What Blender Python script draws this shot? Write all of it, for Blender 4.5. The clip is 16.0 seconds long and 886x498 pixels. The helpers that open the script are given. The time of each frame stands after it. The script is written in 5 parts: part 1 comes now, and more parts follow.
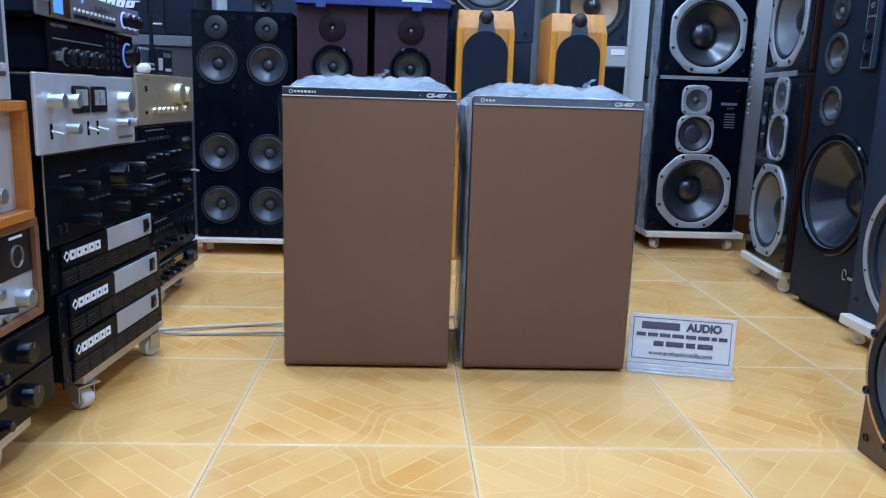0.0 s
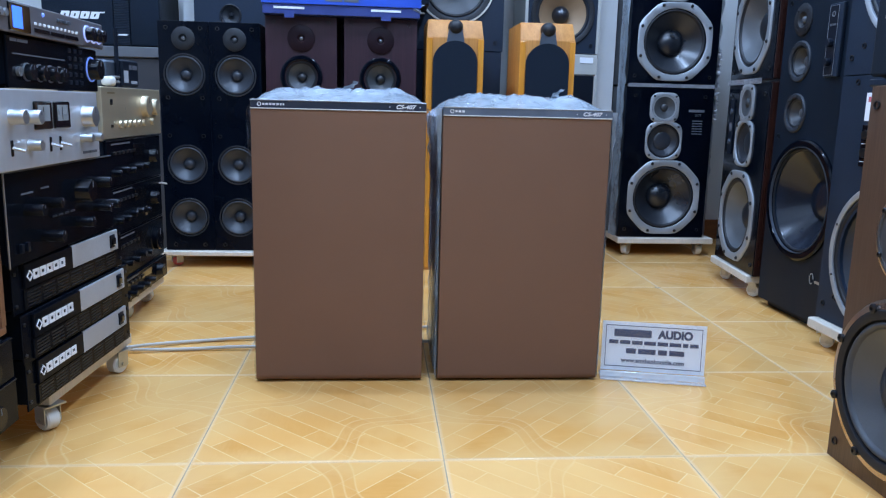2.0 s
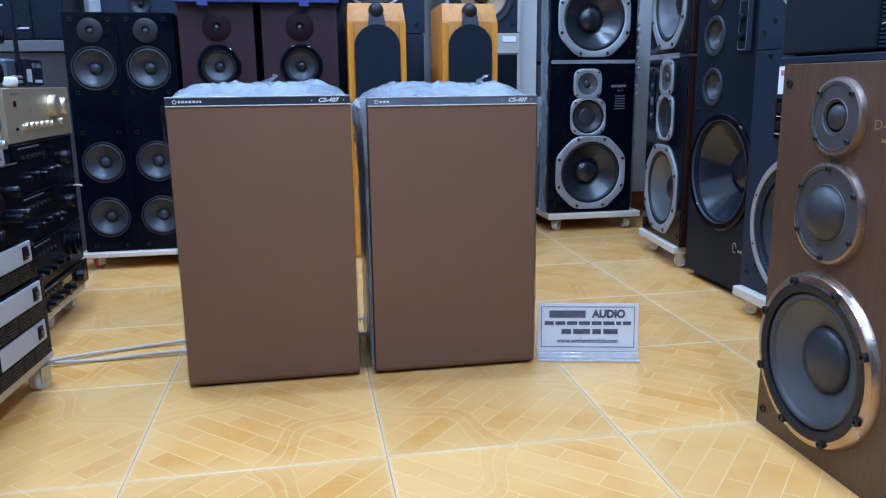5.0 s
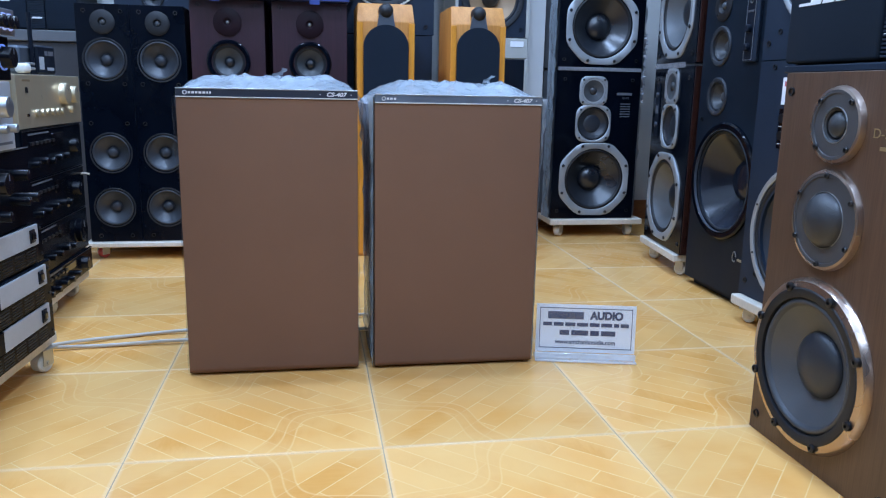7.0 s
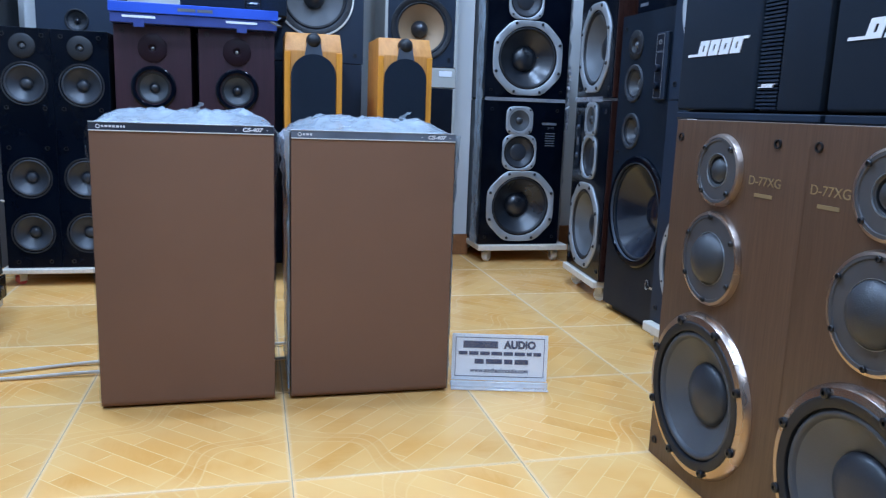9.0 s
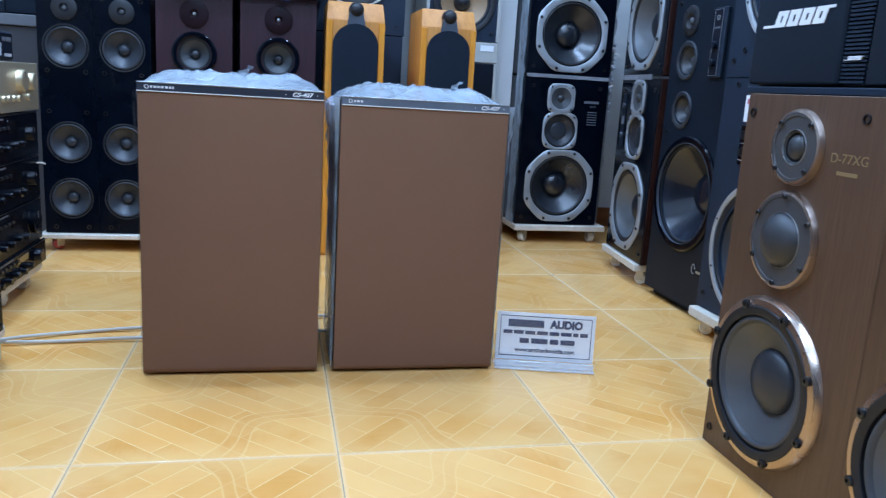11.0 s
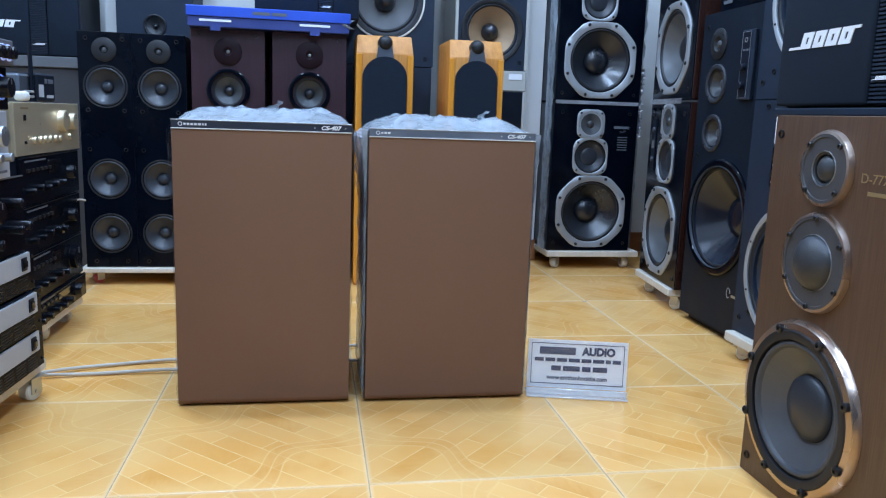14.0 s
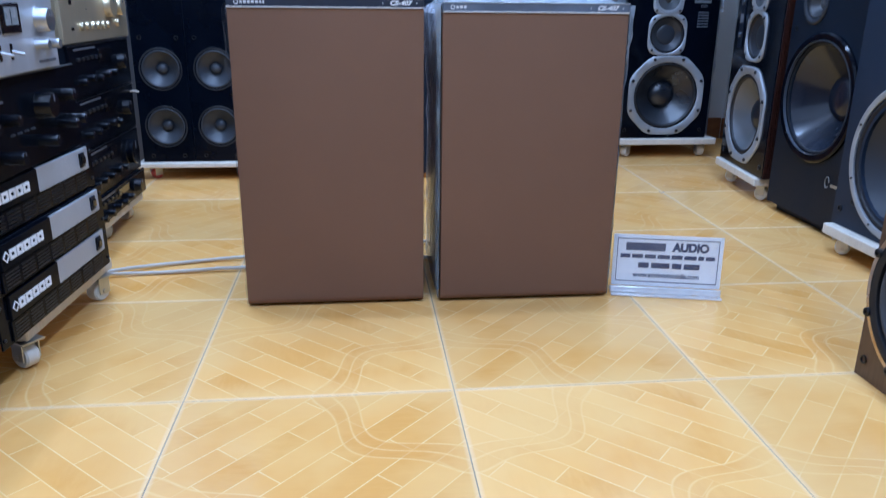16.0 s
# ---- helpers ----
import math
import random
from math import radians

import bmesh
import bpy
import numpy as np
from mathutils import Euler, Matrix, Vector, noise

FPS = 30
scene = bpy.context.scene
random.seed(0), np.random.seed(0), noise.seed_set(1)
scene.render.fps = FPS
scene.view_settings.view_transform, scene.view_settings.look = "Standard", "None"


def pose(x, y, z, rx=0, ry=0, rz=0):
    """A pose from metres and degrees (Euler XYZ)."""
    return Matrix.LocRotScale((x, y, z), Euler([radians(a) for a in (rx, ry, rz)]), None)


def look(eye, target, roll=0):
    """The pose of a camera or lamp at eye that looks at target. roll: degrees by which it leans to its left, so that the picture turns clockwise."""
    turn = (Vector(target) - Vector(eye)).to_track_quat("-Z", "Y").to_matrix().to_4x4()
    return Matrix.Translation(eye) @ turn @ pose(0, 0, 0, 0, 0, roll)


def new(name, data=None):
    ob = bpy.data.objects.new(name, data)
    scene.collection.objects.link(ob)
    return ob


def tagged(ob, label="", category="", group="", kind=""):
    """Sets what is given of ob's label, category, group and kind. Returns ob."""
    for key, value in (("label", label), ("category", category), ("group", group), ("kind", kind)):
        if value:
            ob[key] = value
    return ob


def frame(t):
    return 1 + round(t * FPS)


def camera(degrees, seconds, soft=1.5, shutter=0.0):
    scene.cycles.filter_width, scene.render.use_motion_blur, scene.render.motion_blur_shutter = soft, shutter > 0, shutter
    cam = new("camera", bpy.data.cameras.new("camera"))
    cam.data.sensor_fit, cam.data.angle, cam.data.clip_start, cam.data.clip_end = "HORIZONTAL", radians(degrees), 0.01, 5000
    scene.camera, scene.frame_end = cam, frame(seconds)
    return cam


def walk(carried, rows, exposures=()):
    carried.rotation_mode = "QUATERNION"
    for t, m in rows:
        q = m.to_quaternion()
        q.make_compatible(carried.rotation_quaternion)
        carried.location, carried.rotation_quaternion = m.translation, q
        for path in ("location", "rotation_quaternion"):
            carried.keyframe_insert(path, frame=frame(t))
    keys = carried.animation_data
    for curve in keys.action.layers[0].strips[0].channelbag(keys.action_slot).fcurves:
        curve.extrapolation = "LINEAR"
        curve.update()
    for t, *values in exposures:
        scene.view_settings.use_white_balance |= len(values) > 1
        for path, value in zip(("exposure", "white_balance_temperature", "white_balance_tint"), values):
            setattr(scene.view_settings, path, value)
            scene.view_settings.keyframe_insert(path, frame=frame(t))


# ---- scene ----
cam = camera(60.6, 16.0, soft=1.2, shutter=0.4)
PATH = [
    (0, (-0.027, 0.058, 0.62), (0.075, 2.018, 0.232), 1.9),
    (0.5, (-0.022, 0.065, 0.623), (0.101, 2.024, 0.24), 1.7),
    (1, (-0.021, 0.063, 0.626), (0.119, 2.021, 0.247), 1.5),
    (1.5, (-0.019, 0.057, 0.629), (0.131, 2.016, 0.254), 1.4),
    (2, (-0.022, 0.064, 0.629), (0.148, 2.022, 0.261), 1.4),
    (2.5, (-0.029, 0.057, 0.639), (0.173, 2.016, 0.291), 1.6),
    (3, (-0.025, 0.073, 0.649), (0.224, 2.024, 0.287), 1.1),
    (3.5, (-0.018, 0.076, 0.651), (0.275, 2.004, 0.207), 0.3),
    (4, (-0.017, 0.074, 0.663), (0.299, 1.987, 0.173), -0.8),
    (4.5, (-0.018, 0.072, 0.666), (0.306, 1.992, 0.21), -1.4),
    (5, (-0.015, 0.083, 0.657), (0.325, 2.007, 0.231), -0.7),
    (7.5, (-0.019, 0.059, 0.641), (0.314, 1.989, 0.235), 1.2),
    (8, (-0.016, 0.066, 0.647), (0.317, 1.998, 0.25), 1.2),
    (8.5, (0.025, 0.023, 0.672), (0.412, 1.95, 0.302), 2.1),
    (8.7, (0.037, 0.013, 0.684), (0.466, 1.934, 0.329), 2.0),
    (9.7, (0.033, 0.02, 0.682), (0.565, 1.912, 0.288), 2.8),
    (10.8, (-0.003, 0.06, 0.658), (0.451, 1.962, 0.24), 3.4),
    (11, (-0.014, 0.07, 0.656), (0.414, 1.98, 0.245), 3.5),
    (11.5, (-0.029, 0.073, 0.645), (0.343, 2.0, 0.261), 4.0),
    (12, (-0.033, 0.068, 0.642), (0.313, 2.005, 0.279), 4.3),
    (12.5, (-0.022, 0.058, 0.656), (0.317, 1.998, 0.308), 3.6),
    (13, (0.003, 0.064, 0.662), (0.345, 2.004, 0.318), 2.6),
    (13.5, (0.006, 0.065, 0.662), (0.347, 2.005, 0.318), 2.3),
    (14, (-0.001, 0.061, 0.66), (0.335, 2.002, 0.316), 2.0),
    (14.5, (-0.014, 0.066, 0.67), (0.278, 2.01, 0.304), 1.9),
    (15, (-0.048, 0.095, 0.647), (0.151, 2.035, 0.204), 1.5),
    (15.5, (-0.036, 0.11, 0.656), (0.158, 2.035, 0.149), 0.5),
    (16, (-0.048, 0.193, 0.633), (0.16, 2.082, 0.009), 0.6),
]
walk(cam, [(t, look(eye, target, roll)) for t, eye, target, roll in PATH],
     [(0.0, 0.0, 6450, 13), (1.5, 0.0, 6500, 12), (3.0, 0.06, 6850, 11), (4.0, 0.0, 6200, 14), (5.0, 0.0, 6300, 13), (8.0, 0.03, 6550, 11), (10.8, 0.05, 6350, 9), (12.0, 0.05, 6350, 9), (13.2, 0.06, 6850, 11), (14.5, 0.06, 7000, 9), (15.0, 0.0, 6400, 13), (16.0, 0.0, 6100, 15)])

# ---- world and light ----
world = bpy.data.worlds.new("room_world")
scene.world = world
world.use_nodes = True
world.node_tree.nodes["Background"].inputs[0].default_value = (0.62, 0.74, 1.0, 1)
world.node_tree.nodes["Background"].inputs[1].default_value = 0.05
COOL = (0.54, 0.82, 1.32)
CEIL = 2.9
# Unseen tubes; the pair at y 2.55 is added to brighten the back floor.
TUBES = [(-0.55, 0.45, 0, 34), (0.75, 0.45, 0, 38), (-0.25, 1.98, 90, 27), (-0.80, 2.55, 0, 33), (0.90, 2.55, 0, 30), (0.1, -1.2, 90, 31)]
for lx, ly, rz, watts in TUBES:
    lamp = bpy.data.lights.new("ceiling_tube", "AREA")
    lamp.shape, lamp.size, lamp.size_y, lamp.energy, lamp.color = "RECTANGLE", 0.10, 1.2, watts, COOL
    new("ceiling_tube_light", lamp).matrix_world = pose(lx, ly, CEIL - 0.09, 0, 0, rz)


# ---- materials ----
def nodes_of(name):
    m = bpy.data.materials.new(name)
    m.use_nodes = True
    nt = m.node_tree
    return m, nt, nt.nodes["Principled BSDF"]


def link(nt, a, b):
    nt.links.new(a, b)


def math_node(nt, op, a, b=None, c=None, clamp=False):
    n = nt.nodes.new("ShaderNodeMath")
    n.operation, n.use_clamp = op, clamp
    for i, v in enumerate((a, b, c)):
        if v is None:
            continue
        if isinstance(v, (int, float)):
            n.inputs[i].default_value = v
        else:
            link(nt, v, n.inputs[i])
    return n.outputs[0]


def mix_col(nt, fac, a, b, mode="MIX"):
    n = nt.nodes.new("ShaderNodeMix")
    n.data_type, n.blend_type = "RGBA", mode
    for sock, v in ((n.inputs[0], fac), (n.inputs[6], a), (n.inputs[7], b)):
        if isinstance(v, (int, float)):
            sock.default_value = v
        elif isinstance(v, tuple):
            sock.default_value = (*v, 1)
        else:
            link(nt, v, sock)
    return n.outputs[2]


def coords(nt, scale=(1, 1, 1), shuffle=True):
    tc = nt.nodes.new("ShaderNodeTexCoord")
    mp = nt.nodes.new("ShaderNodeMapping")
    mp.inputs["Scale"].default_value = scale
    link(nt, tc.outputs["Object"], mp.inputs[0])
    if shuffle:
        info = nt.nodes.new("ShaderNodeObjectInfo")
        off = math_node(nt, "MULTIPLY", info.outputs["Random"], 37.0)
        cb = nt.nodes.new("ShaderNodeCombineXYZ")
        link(nt, off, cb.inputs[0]), link(nt, off, cb.inputs[2])
        link(nt, cb.outputs[0], mp.inputs["Location"])
    return mp.outputs[0]


def noise_tex(nt, vec, scale, detail=3.0, rough=0.55):
    n = nt.nodes.new("ShaderNodeTexNoise")
    n.inputs["Scale"].default_value, n.inputs["Detail"].default_value, n.inputs["Roughness"].default_value = scale, detail, rough
    link(nt, vec, n.inputs["Vector"])
    return n.outputs["Fac"]


def ramp(nt, fac, lo, hi, a=0.0, b=1.0):
    n = nt.nodes.new("ShaderNodeMapRange")
    for i, v in ((1, lo), (2, hi), (3, a), (4, b)):
        n.inputs[i].default_value = v
    link(nt, fac, n.inputs[0])
    return n.outputs[0]


def bump_on(nt, p, height, strength, distance=0.002):
    b = nt.nodes.new("ShaderNodeBump")
    b.inputs["Strength"].default_value, b.inputs["Distance"].default_value = strength, distance
    link(nt, height, b.inputs["Height"])
    link(nt, b.outputs[0], p.inputs["Normal"])


def surf(name, col, rough=0.5, metal=0.0, var=0.18, big=6.0, fine=160.0, bump=0.15, coat=0.0, stretch=(1, 1, 1), spec=0.5):
    m, nt, p = nodes_of(name)
    v = coords(nt, stretch)
    large, small = noise_tex(nt, v, big), noise_tex(nt, v, fine, 2)
    dark = tuple(c * (1 - var) for c in col)
    light = tuple(min(1, c * (1 + var)) for c in col)
    c1 = mix_col(nt, ramp(nt, large, 0.3, 0.7), dark, light)
    c2 = mix_col(nt, ramp(nt, small, 0.3, 0.7, 0, 0.35), c1, dark)
    link(nt, c2, p.inputs["Base Color"])
    link(nt, ramp(nt, large, 0.25, 0.75, max(0.02, rough - 0.07), min(1, rough + 0.09)), p.inputs["Roughness"])
    p.inputs["Metallic"].default_value = metal
    p.inputs["Coat Weight"].default_value = coat
    p.inputs["Coat Roughness"].default_value = 0.08
    p.inputs["Specular IOR Level"].default_value = spec
    bump_on(nt, p, small, bump, 0.0008)
    return m


def wood(name, a, b, rough=0.35, grain=(14, 14, 0.9), coat=0.0, bump=0.12):
    m, nt, p = nodes_of(name)
    v = coords(nt, grain)
    streak = noise_tex(nt, v, 3.0, 6, 0.65)
    fine = noise_tex(nt, coords(nt, (90, 90, 3)), 4.0, 3)
    blotch = noise_tex(nt, coords(nt), 3.0, 2)
    c = mix_col(nt, ramp(nt, streak, 0.32, 0.68), a, b)
    c = mix_col(nt, ramp(nt, fine, 0.45, 0.75, 0, 0.4), c, tuple(x * 0.55 for x in a))
    c = mix_col(nt, ramp(nt, blotch, 0.35, 0.7, 0, 0.3), c, tuple(x * 0.75 for x in a))
    link(nt, c, p.inputs["Base Color"])
    link(nt, ramp(nt, fine, 0.3, 0.7, rough - 0.05, rough + 0.1), p.inputs["Roughness"])
    p.inputs["Coat Weight"].default_value = coat
    bump_on(nt, p, fine, bump, 0.0006)
    return m


def cloth(name, a, b, weave=520.0, rough=0.9):
    m, nt, p = nodes_of(name)
    v = coords(nt, (1, 1, 1), False)
    w1, w2 = nt.nodes.new("ShaderNodeTexWave"), nt.nodes.new("ShaderNodeTexWave")
    w1.bands_direction, w2.bands_direction = "X", "Z"
    for w in (w1, w2):
        w.inputs["Scale"].default_value = weave
        w.inputs["Distortion"].default_value = 0.6
        link(nt, v, w.inputs["Vector"])
    weft = math_node(nt, "MULTIPLY", w1.outputs["Fac"], w2.outputs["Fac"])
    cloud = noise_tex(nt, coords(nt), 5.0, 3)
    c = mix_col(nt, weft, a, b)
    c = mix_col(nt, ramp(nt, cloud, 0.3, 0.7, 0, 0.25), c, tuple(x * 0.8 for x in a))
    link(nt, c, p.inputs["Base Color"])
    p.inputs["Roughness"].default_value = rough
    p.inputs["Specular IOR Level"].default_value = 0.25
    bump_on(nt, p, weft, 0.08, 0.0005)
    return m


def glow(name, col, strength):
    m, nt, p = nodes_of(name)
    p.inputs["Base Color"].default_value = (*col, 1)
    p.inputs["Emission Color"].default_value = (*col, 1)
    p.inputs["Emission Strength"].default_value = strength
    return m


def film(name, density=0.45, tint=(0.37, 0.43, 0.48)):
    """Thin crumpled polythene: part clear, part milky, with a glossy skin."""
    m, nt, p = nodes_of(name)
    v = coords(nt)
    crease, cloud = noise_tex(nt, v, 38.0, 5, 0.7), noise_tex(nt, v, 9.0, 3)
    p.inputs["Base Color"].default_value = (*tint, 1)
    p.inputs["Roughness"].default_value = 0.12
    link(nt, ramp(nt, math_node(nt, "ADD", crease, cloud), 0.75, 1.3, density - 0.10, density + 0.22), p.inputs["Alpha"])
    bump_on(nt, p, crease, 0.95, 0.008)
    return m


def tile_print():
    """Glazed tile printed with slanting planks and a curved ribbon, paler towards its edges."""
    m, nt, p = nodes_of("printed_floor_tile")
    tc = nt.nodes.new("ShaderNodeTexCoord")
    sep = nt.nodes.new("ShaderNodeSeparateXYZ")
    link(nt, tc.outputs["Object"], sep.inputs[0])
    u, v = sep.outputs[0], sep.outputs[1]
    info = nt.nodes.new("ShaderNodeObjectInfo")
    mp = nt.nodes.new("ShaderNodeMapping")
    mp.inputs["Rotation"].default_value = (0, 0, radians(-47))
    mp.inputs["Location"].default_value = (3.03, 3.012, 0)
    link(nt, tc.outputs["Object"], mp.inputs[0])
    br = nt.nodes.new("ShaderNodeTexBrick")
    br.offset = 0.45
    br.inputs["Color1"].default_value = (0.770, 0.335, 0.070, 1)
    br.inputs["Color2"].default_value = (0.890, 0.445, 0.130, 1)
    br.inputs["Mortar"].default_value = (0.935, 0.645, 0.300, 1)
    for k, val in (("Scale", 1.0), ("Mortar Size", 0.0019), ("Mortar Smooth", 1.0), ("Bias", 0.0), ("Brick Width", 0.175), ("Row Height", 0.046)):
        br.inputs[k].default_value = val
    link(nt, mp.outputs[0], br.inputs["Vector"])
    c = br.outputs["Color"]
    # wavy ribbons round two opposite corners
    wave = math_node(nt, "MULTIPLY", math_node(nt, "COSINE", math_node(nt, "MULTIPLY", math_node(nt, "SUBTRACT", u, v), 24.0)), -0.014)
    for corner in (-0.225, 0.225):
        du, dv = math_node(nt, "SUBTRACT", u, corner), math_node(nt, "SUBTRACT", v, corner)
        d = math_node(nt, "SQRT", math_node(nt, "ADD", math_node(nt, "MULTIPLY", du, du), math_node(nt, "MULTIPLY", dv, dv)))
        s = math_node(nt, "ADD", math_node(nt, "SUBTRACT", d, 0.205), wave)
        band = math_node(nt, "LESS_THAN", math_node(nt, "ABSOLUTE", s), 0.024)
        c = mix_col(nt, math_node(nt, "MULTIPLY", band, 0.6), c, (0.770, 0.333, 0.078))
        for at in (0.024, 0.0, -0.024):
            near = math_node(nt, "ABSOLUTE", math_node(nt, "SUBTRACT", s, at))
            c = mix_col(nt, ramp(nt, near, 0.0, 0.0030, 0.72, 0.0), c, (0.925, 0.600, 0.260))
    grain = noise_tex(nt, coords(nt, (6, 22, 6)), 5.0, 5, 0.65)
    c = mix_col(nt, ramp(nt, grain, 0.40, 0.7, 0, 0.55), c, (0.860, 0.415, 0.110))
    cloud = noise_tex(nt, coords(nt), 5.5, 3)
    c = mix_col(nt, ramp(nt, cloud, 0.40, 0.64, 0.0, 0.58), c, (0.900, 0.505, 0.170))
    # Broad random patches of a paler tone.
    pale_drift = noise_tex(nt, coords(nt), 2.4, 2)
    c = mix_col(nt, ramp(nt, pale_drift, 0.48, 0.66, 0.0, 0.34), c, (0.880, 0.545, 0.225))
    far = math_node(nt, "MAXIMUM", math_node(nt, "ABSOLUTE", u), math_node(nt, "ABSOLUTE", v))
    c = mix_col(nt, ramp(nt, far, 0.15, 0.222, 0, 0.35), c, (0.930, 0.560, 0.220))
    c = mix_col(nt, ramp(nt, far, 0.2165, 0.2235, 0, 0.34), c, (0.93, 0.76, 0.52))
    tone = nt.nodes.new("ShaderNodeHueSaturation")
    link(nt, c, tone.inputs["Color"])
    link(nt, ramp(nt, info.outputs["Random"], 0, 1, 0.83, 0.93), tone.inputs["Value"])
    link(nt, tone.outputs[0], p.inputs["Base Color"])
    scuff = noise_tex(nt, coords(nt), 30.0, 5, 0.7)
    link(nt, ramp(nt, scuff, 0.35, 0.75, 0.13, 0.27), p.inputs["Roughness"])
    bump_on(nt, p, noise_tex(nt, coords(nt), 14.0, 2), 0.04, 0.002)
    return m


